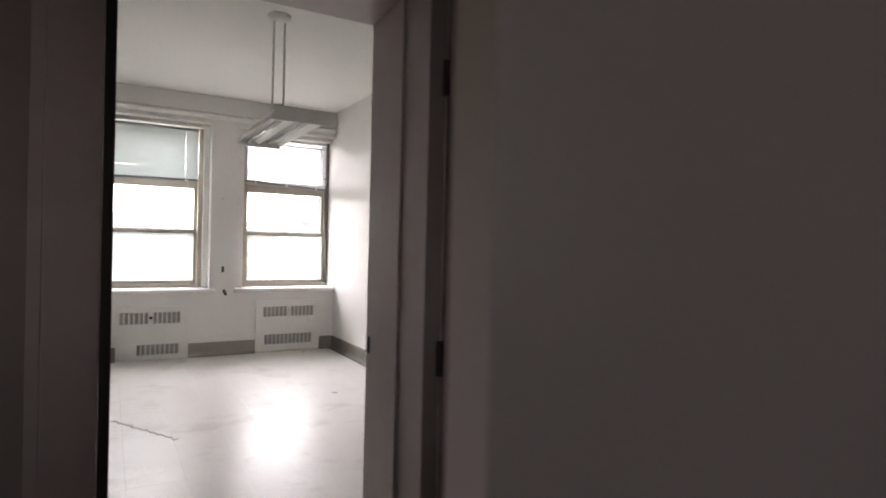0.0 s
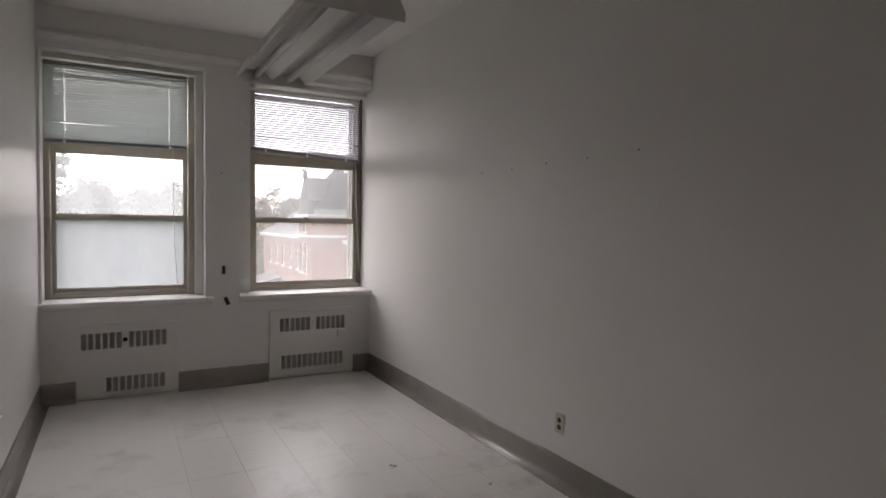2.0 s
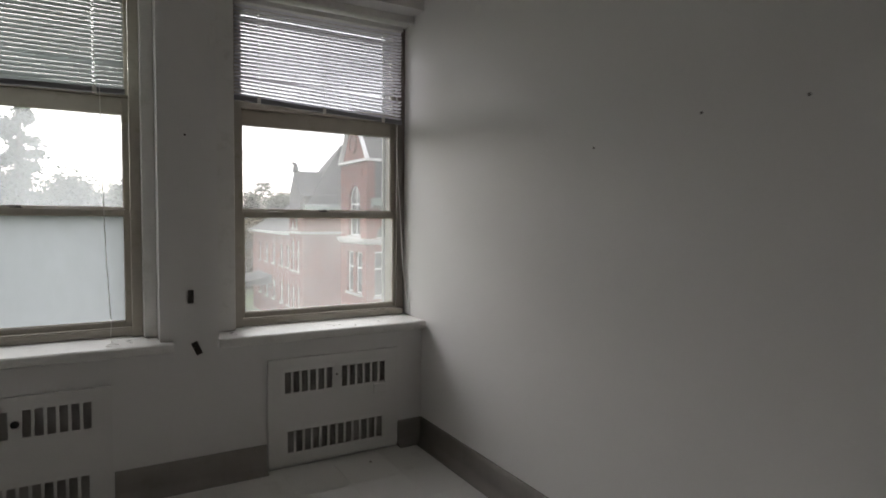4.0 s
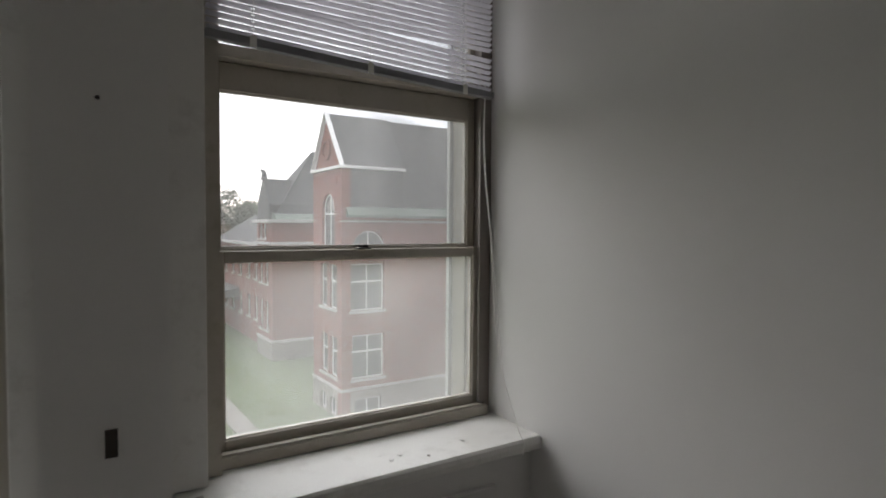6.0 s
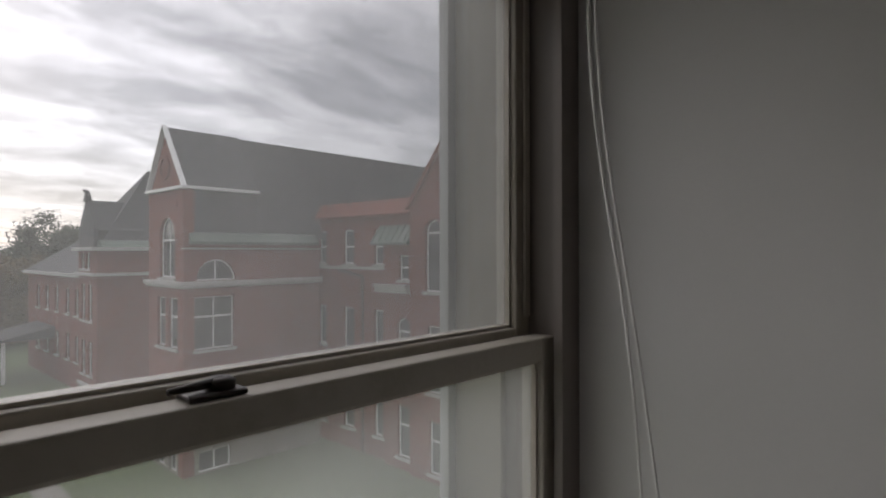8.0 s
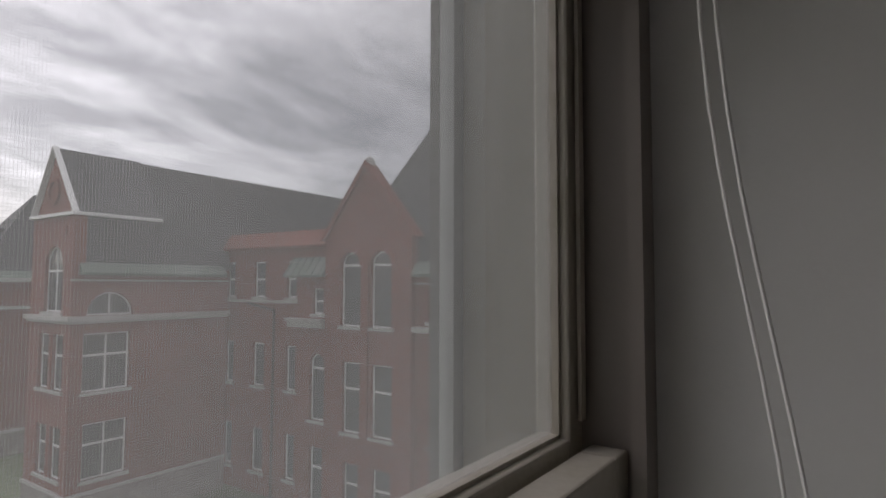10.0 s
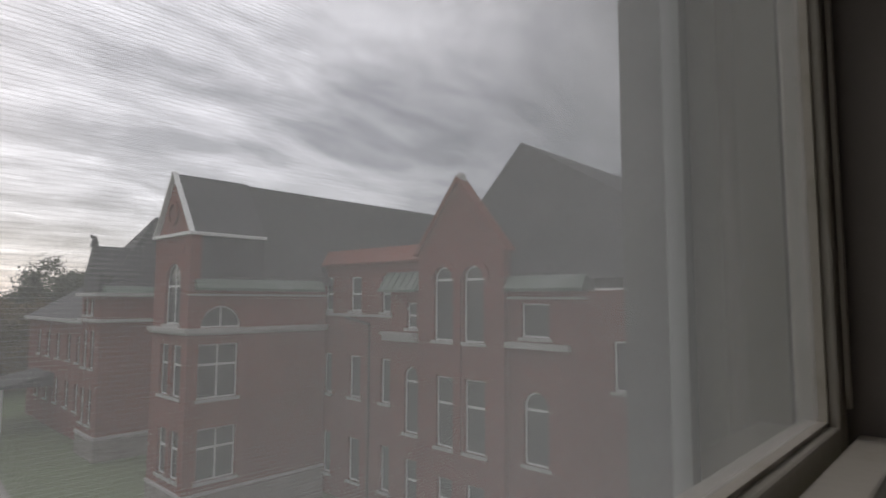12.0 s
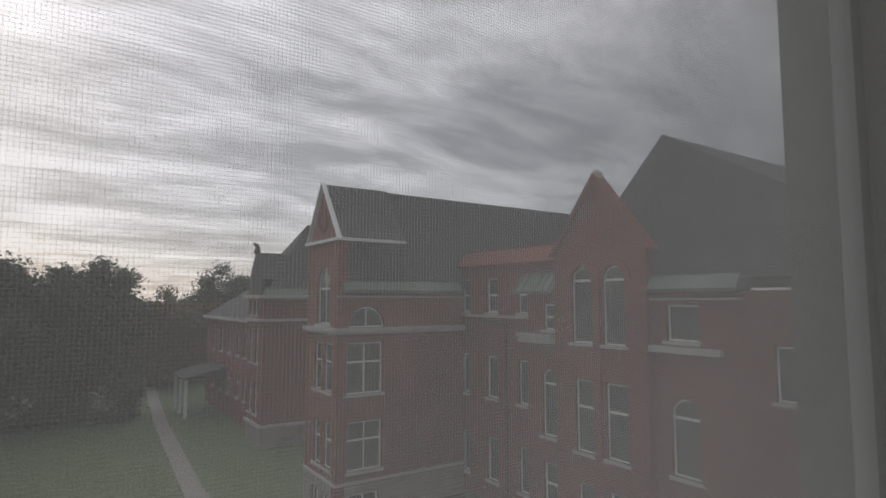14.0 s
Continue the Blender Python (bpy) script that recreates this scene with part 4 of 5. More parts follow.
for k in range(16):
    flake(rng.choice((rng.uniform(-1.2, -1.1), rng.uniform(-1.68, -1.56), rng.uniform(-0.6, -0.1))), rng.uniform(0.0, 0.16), 0.7925, rng.uniform(0.004, 0.012), rng.choice((M_DEBRIS, M_TRIM, M_JOINT)), "paint crumb lying on the window sill", "sill_crumb")
bm = bmesh.new()
a, b = (-0.98, -3.13), (-0.32, -3.06)
for k in range(20):
    t = k / 20
    x, y = a[0] + (b[0] - a[0]) * t, a[1] + (b[1] - a[1]) * t + 0.004 * math.sin(k * 2.1)
    x2, y2 = a[0] + (b[0] - a[0]) * (t + 0.045), a[1] + (b[1] - a[1]) * (t + 0.045) + 0.004 * math.sin((k + 1) * 2.1)
    w = 0.0022 * (0.5 + rng.random())
    put(bm, [(x, y - w, 0.0006), (x2, y2 - w, 0.0006), (x2, y2 + w, 0.0006), (x, y + w, 0.0006)], [(0, 1, 2, 3)])
solid("floor_scratch", bm, M_JOINT, "long dark scratch in the floor tiles", "scratch")


# ---- outside: ground ----
GZ = -9.0
bm = bmesh.new()
put(bm, [(-900, 0.7, GZ), (900, 0.7, GZ), (900, 1500, GZ), (-900, 1500, GZ)], [(0, 1, 2, 3)])
solid("ground", bm, M_GRASS, "mown lawn reaching to the trees", "lawn", kind="structure")
bm = bmesh.new()
line = [(6.2, 2), (6.3, 20), (6.2, 36), (7.4, 56), (9.5, 80)]
for (x, y), (u, v) in zip(line, line[1:]):
    put(bm, [(x - 0.55, y, GZ - 0.1), (x + 0.55, y, GZ - 0.1), (u + 0.55, v - 0.004, GZ - 0.1), (u - 0.55, v - 0.004, GZ - 0.1), (x - 0.55, y, GZ + 0.05), (x + 0.55, y, GZ + 0.05), (u + 0.55, v - 0.004, GZ + 0.05), (u - 0.55, v - 0.004, GZ + 0.05)],
        [(0, 3, 2, 1), (4, 5, 6, 7), (0, 1, 5, 4), (1, 2, 6, 5), (2, 3, 7, 6), (3, 0, 4, 7)])
solid("footpath", bm, M_PATH, "straight concrete footpath across the lawn", "path", kind="structure")


# ---- brick buildings ----
def place(axis, front, u, d, z):
    return (front + d, u, z) if axis == "x" else (u, front + d, z)


def slab(bm, axis, front, u0, u1, d0, d1, z0, z1):
    a, b = place(axis, front, u0, d0, z0), place(axis, front, u1, d1, z1)
    box(bm, a[0], b[0], a[1], b[1], z0, z1)


def arc_fill(bm, axis, front, u0, u1, zs, depth):
    """Masonry between a half-round arch and the square top of its opening."""
    c, r, n = (u0 + u1) / 2, (u1 - u0) / 2, 10
    for s in (0, 1):
        pts = [(c + r * math.cos(math.pi * k / n), zs + r * math.sin(math.pi * k / n)) for k in range(n + 1)]
        half = pts[: n // 2 + 1] if s == 0 else pts[n // 2:]
        for p, q in zip(half, half[1:]):
            for d in (0, depth):
                bm.faces.new([bm.verts.new(place(axis, front, uu, d, zz)) for uu, zz in (p, q, (q[0], zs + r), (p[0], zs + r))])
            bm.faces.new([bm.verts.new(place(axis, front, uu, d, zz)) for uu, zz, d in ((p[0], p[1], 0), (q[0], q[1], 0), (q[0], q[1], depth), (p[0], p[1], depth))])


def far_window(parent, axis, front, u0, u1, z0, z1, cols=2, bar=0.62, arch=False, sill=True, frame_w=0.07):
    rec = 0.14
    zt = z1 - (u1 - u0) / 2 if arch else z1
    bm = bmesh.new()
    slab(bm, axis, front, u0, u0 + frame_w, rec, rec + 0.07, z0, zt)
    slab(bm, axis, front, u1 - frame_w, u1, rec, rec + 0.07, z0, zt)
    slab(bm, axis, front, u0 + frame_w, u1 - frame_w, rec, rec + 0.07, z0, z0 + frame_w)
    if not arch:
        slab(bm, axis, front, u0 + frame_w, u1 - frame_w, rec, rec + 0.07, z1 - frame_w, z1)
    for k in range(1, cols):
        u = u0 + (u1 - u0) * k / cols
        slab(bm, axis, front, u - frame_w / 2, u + frame_w / 2, rec + 0.004, rec + 0.066, z0 + frame_w, (z1 if arch else z1 - frame_w))
    if bar:
        zb = z0 + (z1 - z0) * bar
        slab(bm, axis, front, u0 + frame_w, u1 - frame_w, rec - 0.004, rec + 0.074, zb - frame_w * 0.7, zb + frame_w * 0.7)
    if arch:
        c, r, n = (u0 + u1) / 2, (u1 - u0) / 2, 10
        for k in range(n):
            a0, a1 = math.pi * k / n, math.pi * (k + 1) / n
            quad = [(c + rr * math.cos(a), zt + rr * math.sin(a)) for rr, a in ((r, a0), (r, a1), (r - frame_w, a1), (r - frame_w, a0))]
            put(bm, [place(axis, front, u, rec, z) for u, z in quad] + [place(axis, front, u, rec + 0.07, z) for u, z in quad], [(0, 1, 2, 3), (4, 7, 6, 5), (0, 4, 5, 1), (2, 6, 7, 3)])
    w = part("window", bm, M_WHITEWOOD, parent, "white painted window frame")
    bm = bmesh.new()
    slab(bm, axis, front, u0, u1, rec + 0.03, rec + 0.04, z0, z1)
    part("pane", bm, M_PANE, w, "dark window glass")
    if sill:
        bm = bmesh.new()
        slab(bm, axis, front, u0 - 0.12, u1 + 0.12, -0.09, 0.12, z0 - 0.14, z0)
        part("sill", bm, M_STONE, w)
    return w


def facade(parent, axis, front, u0, u1, z0, z1, wins, depth=0.45, mat=None, label="red brick wall"):
    """wins: dicts of far_window's arguments."""
    bm = bmesh.new()
    holed(bm, axis, front, depth, u0, u1, z0, z1, [w["o"] for w in wins])
    for w in wins:
        if w.get("arch"):
            a, b, c, d = w["o"]
            arc_fill(bm, axis, front, a, b, d - (b - a) / 2, depth * 0.9)
    wall = part("wall", bm, mat or M_BRICK, parent, label)
    for w in wins:
        far_window(parent, axis, front, *w["o"], cols=w.get("cols", 2), bar=w.get("bar", 0.62), arch=w.get("arch", False), sill=w.get("sill", True))
    return wall


def prism(bm, axis, a, b, pts):
    extrude_profile(bm, pts, axis, a, b)


def pavilion(bx, by, group):
    """Projecting brick block with a gabled front that faces the lawn."""
    def X(x):
        return bx + x - 11.0

    def Y(y):
        return by + y - 27.3

    p = thing("brick_pavilion", (bx + 3, by + 3, GZ), "three-storey red brick pavilion with slate roof and white-framed windows", "building", group)
    facade(p, "y", by - 0.05, X(11), X(18.6), GZ, -7.5, [dict(o=(X(11.7), X(13.3), -8.95, -7.95), bar=0, sill=False)], mat=M_RUSTIC, label="rough pale stone basement wall")
    facade(p, "x", bx - 0.05, Y(27.76), Y(31.5), GZ, -7.5, [dict(o=(Y(28.0), Y(28.9), -8.95, -7.9), arch=True, bar=0, sill=False), dict(o=(Y(29.4), Y(30.3), -8.95, -7.9), arch=True, bar=0, sill=False)], mat=M_RUSTIC, label="rough pale stone basement wall")
    facade(p, "y", by, X(11), X(18.6), -7.5, 2.0, [
        dict(o=(X(11.5), X(13.5), -3.1, -0.55)), dict(o=(X(11.6), X(13.5), -6.85, -4.45)),
        dict(o=(X(11.58), X(13.6), 0.22, 1.26), arch=True, bar=0, sill=False)])
    facade(p, "x", bx, Y(27.76), Y(31.5), -7.5, 4.6, [
        dict(o=(Y(28.0), Y(29.05), -3.05, -0.62), cols=1), dict(o=(Y(29.4), Y(30.4), -3.05, -0.62), cols=1),
        dict(o=(Y(27.95), Y(28.95), -6.8, -4.6), cols=1), dict(o=(Y(29.3), Y(30.3), -6.8, -4.6), cols=1),
        dict(o=(Y(28.3), Y(30.1), 0.35, 3.3), arch=True)])
    # corner piers, bands and cornices
    for u0, u1, z0, z1, d in ((X(10.94), X(11.45), GZ, 4.6, 0.06),):
        bm = bmesh.new()
        slab(bm, "y", by, u0, u1, -d, 0.45, z0, z1)
        part("corner_pier", bm, M_BRICK, p)
    for z0, z1, out, mat in ((0.0, 0.20, 0.28, M_STONE), (-0.12, 0.0, 0.14, M_STONE), (-3.36, -3.26, 0.05, M_BRICK), (-7.45, -7.30, 0.10, M_STONE), (1.72, 1.80, 0.12, M_STONE)):
        bm = bmesh.new()
        slab(bm, "y", by, X(11) - out, X(18.6), -out, 0, z0, z1)
        if z0 < 1:
            slab(bm, "x", bx, by + 0.001, Y(31.5), -out, 0, z0 + 0.001, z1 - 0.001)
        part("stone_band" if mat is M_STONE else "brick_band", bm, mat, p, "pale stone band" if mat is M_STONE else "")
    # weathered copper gutter ledge
    bm = bmesh.new()
    prism(bm, "x", X(11.2), X(18.3), [(Y(26.95), 1.98), (Y(26.9), 2.10), (Y(27.2), 2.5), (Y(27.55), 2.58), (Y(27.9), 2.55), (Y(27.9), 1.98)])
    part("copper_gutter", bm, M_COPPER, p, "weathered green copper ledge")
    # slate roof and dormer block
    bm = bmesh.new()
    prism(bm, "x", X(11.5), X(31), [(Y(27.5), 2.3), (Y(29.35), 7.68), (Y(31.2), 2.3)])
    part("roof", bm, M_SLATE, p, "dark grey slate roof")
    bm = bmesh.new()
    slab(bm, "y", Y(27.36), X(11.45), X(14.75), 0, 3.6, 2.3, 4.6)
    part("dormer_side", bm, M_SLATE, p)
    bm = bmesh.new()
    prism(bm, "x", X(11.05), X(14.78), [(Y(27.25), 4.72), (Y(29.38), 7.76), (Y(31.2), 4.72)])
    part("dormer_roof", bm, M_SLATE, p)
    # pediment: brick field, stone rakes and roundel
    bm = bmesh.new()
    prism(bm, "x", X(10.97), X(11.04), [(Y(27.55), 4.78), (Y(29.38), 7.45), (Y(31.0), 4.78)])
    ped = part("pediment", bm, M_BRICK, p)
    bm = bmesh.new()
    for a, b in (((Y(27.1), 4.72), (Y(29.38), 7.86)), ((Y(31.4), 4.72), (Y(29.38), 7.86))):
        s = 1 if b[0] > a[0] else -1
        prism(bm, "x", X(10.80), X(11.06), [a, b, (b[0], b[1] - 0.08), (a[0] + s * 0.08, a[1] + 0.01)])
    part("rake_moulding", bm, M_WHITEWOOD, ped)
    bm = bmesh.new()
    for k in range(20):
        a0, a1 = math.tau * k / 20, math.tau * (k + 1) / 20
        c = (Y(29.35), 5.75)
        quad = [(c[0] + r * math.cos(a), c[1] + r * math.sin(a)) for r, a in ((0.62, a0), (0.62, a1), (0.44, a1), (0.44, a0))]
        put(bm, [(X(10.86), u, z) for u, z in quad] + [(X(10.98), u, z) for u, z in quad], [(0, 1, 2, 3), (0, 4, 5, 1), (2, 6, 7, 3)])
    part("roundel", bm, M_BRICK, ped, "round brick ornament")
    bm = bmesh.new()
    slab(bm, "x", bx, Y(27.0), Y(31.5), -0.22, 0.0, 4.58, 4.72)
    slab(bm, "y", Y(27.3), X(10.8), X(14.75), -0.26, 0.06, 4.581, 4.721)
    part("cornice", bm, M_WHITEWOOD, p, "white painted cornice")
    bm = bmesh.new()
    slab(bm, "x", bx, Y(28.0), Y(30.6), -0.05, 0, 3.75, 4.15)
    part("brick_panel", bm, M_BRICK, p)
    return p


pavilion(11.0, 27.3, "brick wings")

# link wing between the pavilion and the gabled wing
link = thing("link_wing", (21, 24, GZ), "red brick link wing with a band of red roof tiles", "building", "brick wings")
LINKW = [(27.2, 27.9), (24.68, 25.62), (22.35, 23.05)]
facade(link, "x", 19.0, 19.5, 29.5, GZ, 3.45, [dict(o=(a, b, c, d), cols=1, bar=0.5 if c > 0 else 0) for a, b in LINKW for c, d in ((0.95, 2.78), (-3.6, -1.42), (-7.9, -5.7))])
bm = bmesh.new()
prism(bm, "y", 19.8, 29.6, [(18.72, 3.42), (18.70, 3.52), (19.35, 4.30), (20.5, 4.30), (20.5, 3.42)])
part("tile_eave", bm, M_REDTILE, link, "band of red roof tiles")
bm = bmesh.new()
slab(bm, "x", 19.0, 19.8, 29.5, -0.08, 0, 0.66, 0.80)
part("stone_band", bm, M_STONE, link)
bm = bmesh.new()
tube(bm, (18.92, 23.9, GZ), (18.92, 23.9, 0.3), 0.06, n=8)
tube(bm, (18.92, 23.9, 0.3), (18.92, 26.0, 0.62), 0.06, n=8)
part("downpipe", bm, M_BRONZE, link, "dark rainwater pipe")

# small turret bay
turret = thing("stair_turret", (19, 21, GZ), "small brick turret bay with a green copper roof", "building", "brick wings")
facade(turret, "x", 18.7, 19.95, 21.9, GZ, 1.95, [dict(o=(20.15, 20.85, 0.22, 1.42), cols=1, bar=0.5), dict(o=(20.05, 21.0, -4.7, -1.62), cols=1, bar=0.78, arch=True), dict(o=(20.1, 20.95, -8.4, -5.9), cols=1)], depth=0.29)
bm = bmesh.new()
prism(bm, "y", 19.95, 22.6, [(18.35, 1.95), (18.35, 2.05), (18.98, 2.92), (19.0, 1.95)])
roof = part("copper_roof", bm, M_COPPER, turret, "green copper roof with standing seams")
for k in range(6):
    y = 20.15 + k * 0.46
    bm = bmesh.new()
    put(bm, [(18.35, y, 2.05), (18.35, y + 0.03, 2.05), (18.98, y + 0.03, 2.92), (18.98, y, 2.92), (18.33, y, 2.10), (18.33, y + 0.03, 2.10), (18.97, y + 0.03, 2.98), (18.97, y, 2.98)], [(4, 5, 6, 7), (0, 4, 7, 3), (1, 2, 6, 5), (0, 1, 5, 4)])
    part("seam", bm, M_COPPER, roof)
bm = bmesh.new()
slab(bm, "x", 18.7, 19.95, 22.35, -0.45, 0, -0.15, 0.0)
slab(bm, "x", 18.7, 19.95, 22.3, -0.32, 0, -0.42, -0.151)
part("stone_ledge", bm, M_STONE, turret, "pale stone ledge")

# gabled wing with the tall windows
gw = thing("gabled_wing", (22, 14, GZ), "red brick gabled wing with tall paired windows, slate roof", "building", "brick wings")
facade(gw, "x", 18.5, 14.85, 19.85, GZ, 3.72, [
    dict(o=(17.66, 18.84, -0.25, 3.06), cols=1, bar=0.82, arch=True), dict(o=(15.9, 17.05, -0.25, 3.06), cols=1, bar=0.82, arch=True),
    dict(o=(17.66, 18.7, -4.9, -1.82), cols=1, bar=0.62), dict(o=(15.85, 17.0, -4.9, -1.82), cols=1, bar=0.62),
    dict(o=(17.7, 18.6, -8.6, -6.2), cols=1), dict(o=(15.9, 16.9, -8.6, -6.2), cols=1)])
bm = bmesh.new()
prism(bm, "x", 18.52, 18.95, [(14.86, 3.72), (17.39, 6.88), (19.84, 3.72)])
gable = part("gable", bm, M_BRICK, gw, "steep brick gable")
bm = bmesh.new()
for a, b in (((14.55, 3.62), (17.39, 7.12)), ((20.15, 3.62), (17.39, 7.12))):
    s = 1 if b[0] > a[0] else -1
    prism(bm, "x", 18.38, 19.02, [a, b, (b[0], b[1] - 0.32), (a[0] + s * 0.34, a[1] + 0.1)])
part("coping", bm, M_BRICK, gable)
bm = bmesh.new()
lathe(bm, (18.7, 17.39, 6.9), (0, 0, 1), [(0, 0.24), (0.2, 0.26), (0.34, 0.16), (0.4, 0.05)], 12)
part("finial", bm, M_STONE, gable)
bm = bmesh.new()
for c, r in ((18.25, 0.60), (16.475, 0.60)):
    for k in range(12):
        a0, a1 = math.pi * k / 12, math.pi * (k + 1) / 12
        quad = [(c + rr * math.cos(a), 2.47 + rr * math.sin(a)) for rr, a in ((r + 0.30, a0), (r + 0.30, a1), (r, a1), (r, a0))]
        put(bm, [(18.42, u, z) for u, z in quad] + [(18.52, u, z) for u, z in quad], [(0, 1, 2, 3), (0, 4, 5, 1), (2, 6, 7, 3)])
part("arch_ring", bm, M_BRICK, gw, "brick window arches")
bm = bmesh.new()
slab(bm, "x", 18.5, 14.85, 19.85, -0.07, 0, -5.24, -5.05)
slab(bm, "x", 18.5, 17.15, 17.55, -0.10, 0, -5.0, 3.0)
part("brick_pier", bm, M_BRICK, gw)
# side wall toward the lawn court
facade(gw, "x", 18.8, 2.5, 14.849, GZ, 1.95, [dict(o=(12.86, 14.2, 0.08, 1.44), cols=1, bar=0), dict(o=(12.94, 14.12, -4.9, -2.05), cols=1, bar=0.75, arch=True),
                                             dict(o=(8.9, 10.2, -1.65, 0.13), cols=1, bar=0),
                                             dict(o=(12.9, 14.1, -8.4, -6.2), cols=1), dict(o=(8.9, 10.1, -8.4, -6.2), cols=1)])
bm = bmesh.new()
slab(bm, "x", 18.8, 11.9, 14.849, -0.28, 0, -0.36, -0.12)
slab(bm, "x", 18.8, 11.2, 14.849, -0.12, 0, 1.62, 1.70)
part("stone_band", bm, M_STONE, gw, "pale stone band")
bm = bmesh.new()
prism(bm, "y", 11.2, 14.8, [(18.45, 1.93), (18.4, 2.05), (18.7, 2.5), (19.1, 2.62), (19.4, 2.55), (19.4, 1.93)])
part("copper_gutter", bm, M_COPPER, gw, "weathered green copper ledge")
bm = bmesh.new()
put(bm, [(18.9, 4.6, 2.4), (18.9, 19.8, 2.4), (21.0, 15.7, 8.83), (36, 15.9, 8.83), (36, 4.6, 2.4), (36, 27, 2.4)],
    [(0, 1, 2), (0, 2, 3, 4), (1, 5, 3, 2), (0, 4, 5, 1), (3, 5, 4)])
part("roof", bm, M_SLATE, gw, "dark slate hip roof")

# farther block beyond the pavilion
fb = thing("far_wing", (15, 48, GZ), "farther red brick wing with slate roofs and a finial gable", "building", "brick wings")
facade(fb, "y", 43.0, 12.0, 19, -7.5, 1.9, [])
facade(fb, "y", 42.95, 11.95, 19, GZ, -7.5, [], mat=M_RUSTIC, label="rough pale stone basement wall")
facade(fb, "x", 11.95, 43.41, 47.0, GZ, -7.5, [], mat=M_RUSTIC, label="rough pale stone basement wall")
facade(fb, "x", 12.0, 43.46, 47.0, -7.5, 1.9, [dict(o=(44.0, 44.9, -3.1, -0.6), cols=1), dict(o=(45.5, 46.4, -3.1, -0.6), cols=1), dict(o=(44.0, 44.9, -6.8, -4.5), cols=1), dict(o=(45.5, 46.4, -6.8, -4.5), cols=1), dict(o=(44.5, 45.4, 0.45, 1.5), cols=1, bar=0), dict(o=(45.7, 46.5, 0.45, 1.5), cols=1, bar=0)])
bm = bmesh.new()
for z0, z1, o in ((0.0, 0.2, 0.3), (1.7, 1.95, 0.45), (-7.6, -7.4, 0.12)):
    slab(bm, "y", 43.0, 12.0 - o, 19, -o, 0, z0, z1)
    slab(bm, "x", 12.0, 43.001, 47.0, -o, 0, z0 + 0.001, z1 - 0.001)
part("stone_band", bm, M_STONE, fb, "pale stone bands")
bm = bmesh.new()
prism(bm, "x", 12.2, 19, [(42.6, 1.95), (42.9, 2.35), (43.6, 2.45), (43.6, 1.95)])
part("copper_gutter", bm, M_COPPER, fb)
bm = bmesh.new()
put(bm, [(12.3, 43.2, 2.2), (22, 43.2, 2.2), (22, 49, 2.2), (12.3, 49, 2.2), (16.3, 46.0, 7.7), (20, 46.0, 7.7)], [(0, 1, 5, 4), (1, 2, 5), (2, 3, 4, 5), (3, 0, 4), (0, 3, 2, 1)])
part("roof", bm, M_SLATE, fb, "dark slate roof")
bm = bmesh.new()
prism(bm, "x", 12.0, 12.3, [(43.65, 1.96), (43.7, 3.2), (45.3, 5.3), (46.9, 3.2), (46.95, 1.96)])
part("gable", bm, M_SLATE, fb, "slate-hung gable")
bm = bmesh.new()
prism(bm, "x", 12.3, 16.0, [(43.6, 3.1), (45.3, 5.2), (47.0, 3.1)])
part("dormer_roof", bm, M_SLATE, fb)
bm = bmesh.new()
lathe(bm, (12.1, 45.3, 5.1), (0, 0, 1), [(0, 0.3), (0.35, 0.22), (0.6, 0.14), (0.78, 0.06)], 10)
lathe(bm, (12.0, 45.3, 5.75), (-0.8, 0.1, 0.7), [(0, 0.12), (0.2, 0.1), (0.28, 0.02)], 8)
part("finial", bm, M_SLATE, fb, "dark curled finial")

low = thing("low_wing", (14, 60, GZ), "low red brick wing with a slate roof", "building", "brick wings")
facade(low, "x", 13.0, 49.0, 66.0, GZ, -0.2, [dict(o=(y, y + 1.1, -3.3, -1.3), cols=1) for y in (50.5, 53, 56, 59, 62)] + [dict(o=(y, y + 1.1, -6.9, -4.9), cols=1) for y in (50.5, 53, 56, 59, 62)])
bm = bmesh.new()
put(bm, [(12.5, 48.6, -0.2), (22, 48.6, -0.2), (22, 66.4, -0.2), (12.5, 66.4, -0.2), (17, 51, 3.2), (17, 62, 3.2)], [(0, 1, 4), (1, 2, 5, 4), (2, 3, 5), (3, 0, 4, 5), (0, 3, 2, 1)])
part("roof", bm, M_SLATE, low, "dark slate roof")
bm = bmesh.new()
slab(bm, "x", 13.0, 49.0, 66.2, -0.5, 0, -0.3, -0.05)
part("cornice", bm, M_STONE, low)
porch = thing("porch", (11, 60, GZ), "low porch roof on white posts beside the brick wing", "porch")
bm = bmesh.new()
prism(bm, "y", 57, 63, [(9.2, -5.6), (9.2, -5.45), (12.99, -4.6), (12.99, -5.6)])
part("roof", bm, M_SLATE, porch)
for y in (57.4, 60, 62.6):
    part("post", boxbm(9.4, 9.65, y - 0.12, y + 0.12, GZ, -5.6), M_WHITEWOOD, porch)


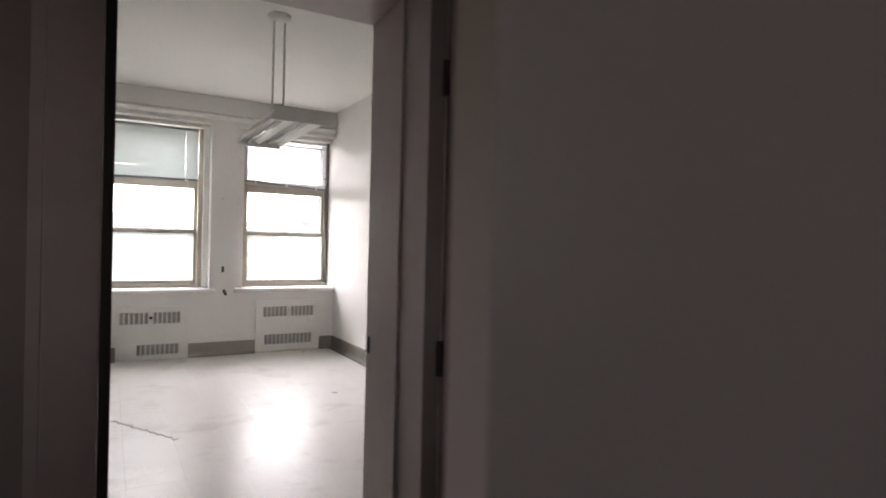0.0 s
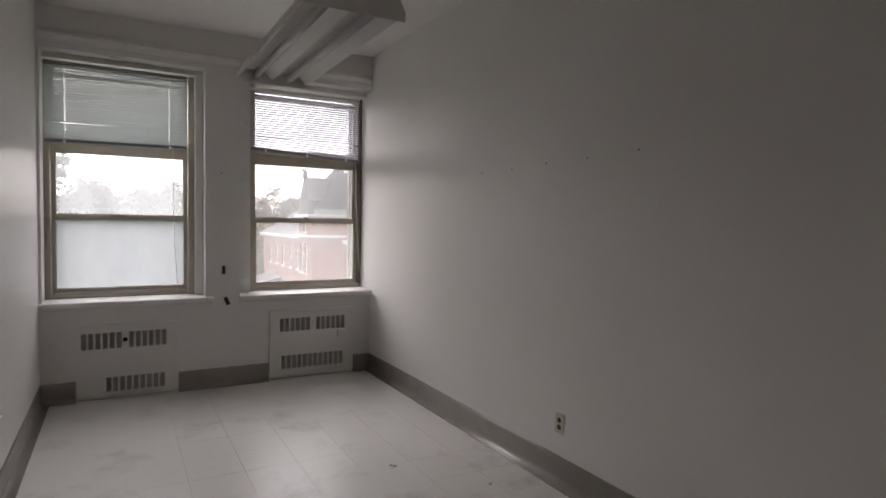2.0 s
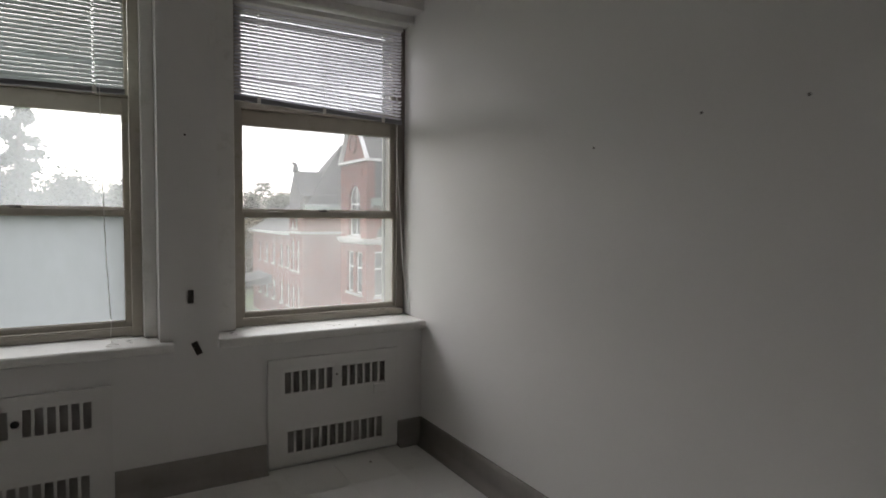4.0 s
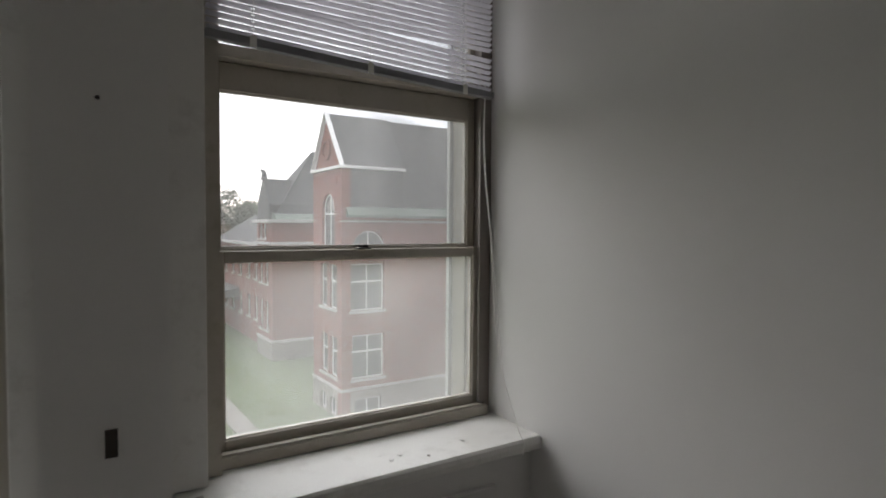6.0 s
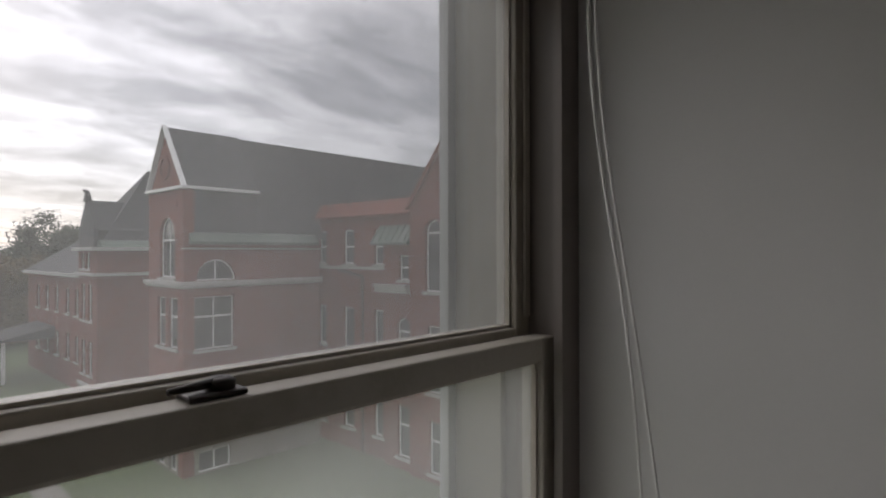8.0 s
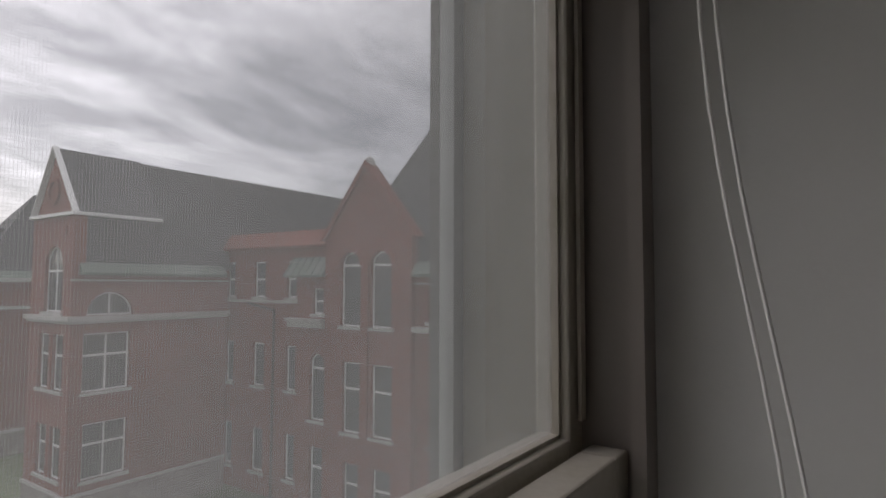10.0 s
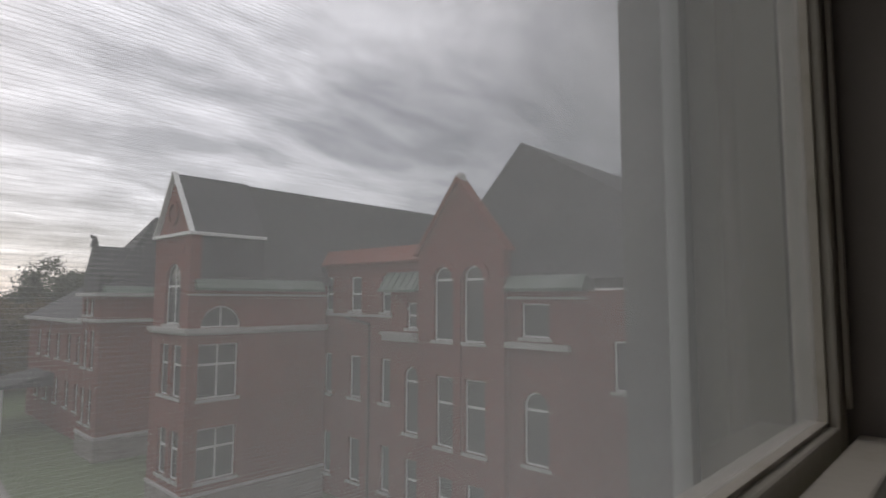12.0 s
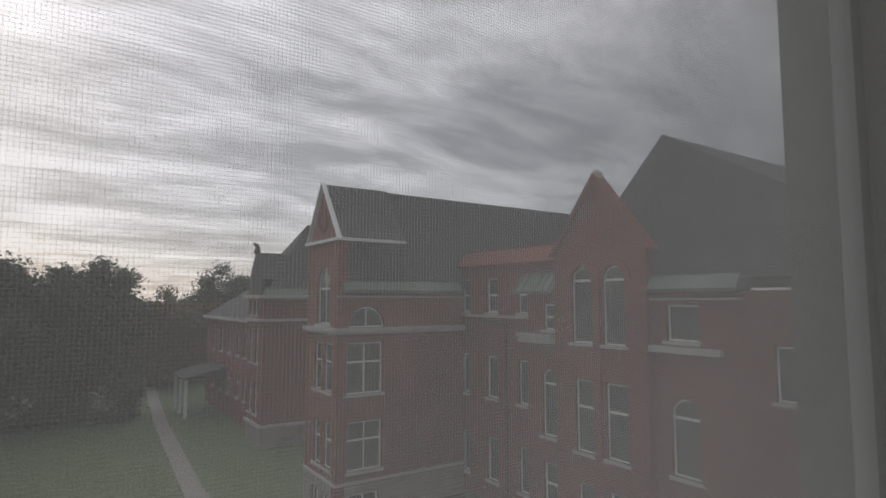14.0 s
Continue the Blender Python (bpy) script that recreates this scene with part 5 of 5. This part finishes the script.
# ---- trees ----
def tree(name, x, y, h, r, seed, leaf, count, label, conifer=False, size=0.58):
    rg = random.Random(seed)
    t = thing(name, (x, y, GZ), label, "tree", "trees round the lawn")
    bm = bmesh.new()
    top = h * (0.95 if conifer else 0.55)
    tube(bm, (x, y, GZ), (x + rg.uniform(-.4, .4), y, GZ + top), h * 0.022, h * 0.006, n=8)
    tips = []
    n = 60 if conifer else 110
    for k in range(n):
        a = rg.uniform(0, math.tau)
        if conifer:
            f = 0.14 + 0.84 * k / n
            z0 = GZ + h * f
            ln = r * (1.02 - f) * rg.uniform(0.7, 1.15) + 0.3
            tip = (x + math.cos(a) * ln, y + math.sin(a) * ln, z0 - ln * 0.18)
        else:
            z0 = GZ + h * rg.uniform(0.10, 0.54)
            ln = r * rg.uniform(0.25, 0.9)
            e = rg.uniform(-0.5, 1.2)
            tip = (x + math.cos(a) * ln * math.cos(e * 0.8), y + math.sin(a) * ln * math.cos(e * 0.8), z0 + h * 0.42 * math.sin(e) * rg.uniform(0.5, 1.0))
        tube(bm, (x, y, z0), tip, h * 0.006, h * 0.0018, n=5, caps=False)
        tips.append((tip, (x, y, z0)))
    part("trunk", bm, M_BARK, t)
    count = int(count * (1.6 if conifer else 2.6))
    gen = np.random.default_rng(seed)
    pick = gen.integers(0, len(tips), count)
    tip = np.array([p[0] for p in tips])[pick]
    root = np.array([p[1] for p in tips])[pick]
    if conifer:
        f = gen.random((count, 1)) ** 0.7
        c = root + (tip - root) * f + gen.normal(0, 0.16, (count, 3))
    else:
        c = tip + gen.normal(0, 1, (count, 3)) * (r * 0.10, r * 0.10, r * 0.085)
    s = size * gen.uniform(0.3, 0.75, (count, 1))
    u = gen.normal(0, 1, (count, 3)) * (1, 1, 0.6)
    u /= np.linalg.norm(u, axis=1, keepdims=True)
    v = np.cross(u, gen.normal(0, 1, (count, 3)))
    v /= np.linalg.norm(v, axis=1, keepdims=True)
    verts = np.stack([c - u * s * 0.6, c + v * s * 0.35 - u * 0.1 * s, c + u * s * 0.6, c - v * s * 0.35 + u * 0.1 * s], axis=1).reshape(-1, 3)
    base = np.arange(count)[:, None] * 4
    faces = np.concatenate([base + (0, 1, 2), base + (0, 2, 3)])
    me = bpy.data.meshes.new("crown")
    me.from_pydata(verts.tolist(), [], faces.tolist())
    me.materials.append(leaf)
    cr = new("crown", me)
    cr.parent = t
    cr.matrix_parent_inverse = t.matrix_world.inverted()
    return t


GREEN, DARK, YEL, CON = "broad green deciduous tree in full leaf", "dark green deciduous tree", "tree turning yellow and orange in autumn", "tall dark conifer with layered branches"
tree("tree", 1.6, 62, 16.4, 5.6, 1, M_LEAF_D, 21838, DARK)
tree("tree", -6.5, 60, 16.6, 7.0, 2, M_LEAF_D, 21838, DARK)
tree("tree", 9.5, 80, 12.5, 5.5, 3, M_LEAF_Y, 17640, GREEN)
tree("tree", 14.0, 84, 12.0, 6.0, 4, M_LEAF_Y, 16800, YEL)
tree("tree", 21.0, 96, 17.5, 7.5, 5, M_LEAF_D, 18900, DARK)
tree("tree", 29.0, 104, 17.0, 7.0, 6, M_LEAF, 17640, GREEN)
tree("tree", 36.0, 112, 18.0, 8.0, 7, M_LEAF_D, 17640, DARK)
tree("tree", -14.0, 66, 15.0, 7.0, 8, M_LEAF, 17640, GREEN)
tree("tree", -24.0, 72, 15.5, 7.5, 9, M_LEAF_D, 17640, DARK)
tree("tree", -34.0, 76, 16.0, 8.0, 10, M_LEAF, 17640, GREEN)
tree("conifer", -6.3, 42, 19.0, 4.2, 11, M_NEEDLE, 6500, CON, True, 0.5)
tree("tree", -46.0, 84, 16.0, 8.0, 12, M_LEAF_D, 15120, DARK)
verts, faces = [], []
rg = random.Random(31)
for k in range(26000):
    x = rg.uniform(-190, 170)
    y = 125 + rg.uniform(0, 22) + 0.0006 * x * x
    hmax = 10 + 5 * noise.noise((x * 0.06, 0.3, 0)) + 3 * noise.noise((x * 0.21, 4, 0))
    c = Vector((x, y, GZ + rg.uniform(0, 1) ** 0.7 * hmax))
    s = rg.uniform(0.4, 1.1)
    u = Vector((rg.gauss(0, 1), rg.gauss(0, 0.5), rg.gauss(0, 0.7))).normalized()
    v = u.cross(Vector((rg.gauss(0, 1), rg.gauss(0, 1), rg.gauss(0, 1)))).normalized()
    i = len(verts)
    verts.extend([tuple(c - u * s), tuple(c + v * s * 0.6), tuple(c + u * s), tuple(c - v * s * 0.6)])
    faces.append((i, i + 1, i + 2, i + 3))
me = bpy.data.meshes.new("far_woods")
me.from_pydata(verts, [], faces)
me.materials.append(M_LEAF)
tagged(new("far_woods", me), "far belt of mixed green trees", "woods", kind="stuff")

# ---- floor tiles ----
TILE, ox, oy = 0.3048, -2.45, -2.52
bm = bmesh.new()
g = 0.00025
put(bm, [(g, g, -0.003), (TILE - g, g, -0.003), (TILE - g, TILE - g, -0.003), (g, TILE - g, -0.003),
         (g + 0.0003, g + 0.0003, 0), (TILE - g - 0.0003, g + 0.0003, 0), (TILE - g - 0.0003, TILE - g - 0.0003, 0), (g + 0.0003, TILE - g - 0.0003, 0)],
    [(4, 5, 6, 7), (0, 1, 5, 4), (1, 2, 6, 5), (2, 3, 7, 6), (3, 0, 4, 7)])
tile_mesh = finish("floor_tile", bm, M_FLOOR)
tr = random.Random(9)
for i in range(-1, 9):
    for j in range(-10, 9):
        x, y = ox + i * TILE, oy + j * TILE
        if x > 0 or y > 0 or y < RY0 - 0.02:
            continue
        o = new("floor_tile", tile_mesh)
        o.parent = floor
        o.location = (x, y, tr.uniform(-0.0003, 0.0))
        o.rotation_euler = (tr.uniform(-0.0004, 0.0004), tr.uniform(-0.0004, 0.0004), 0)
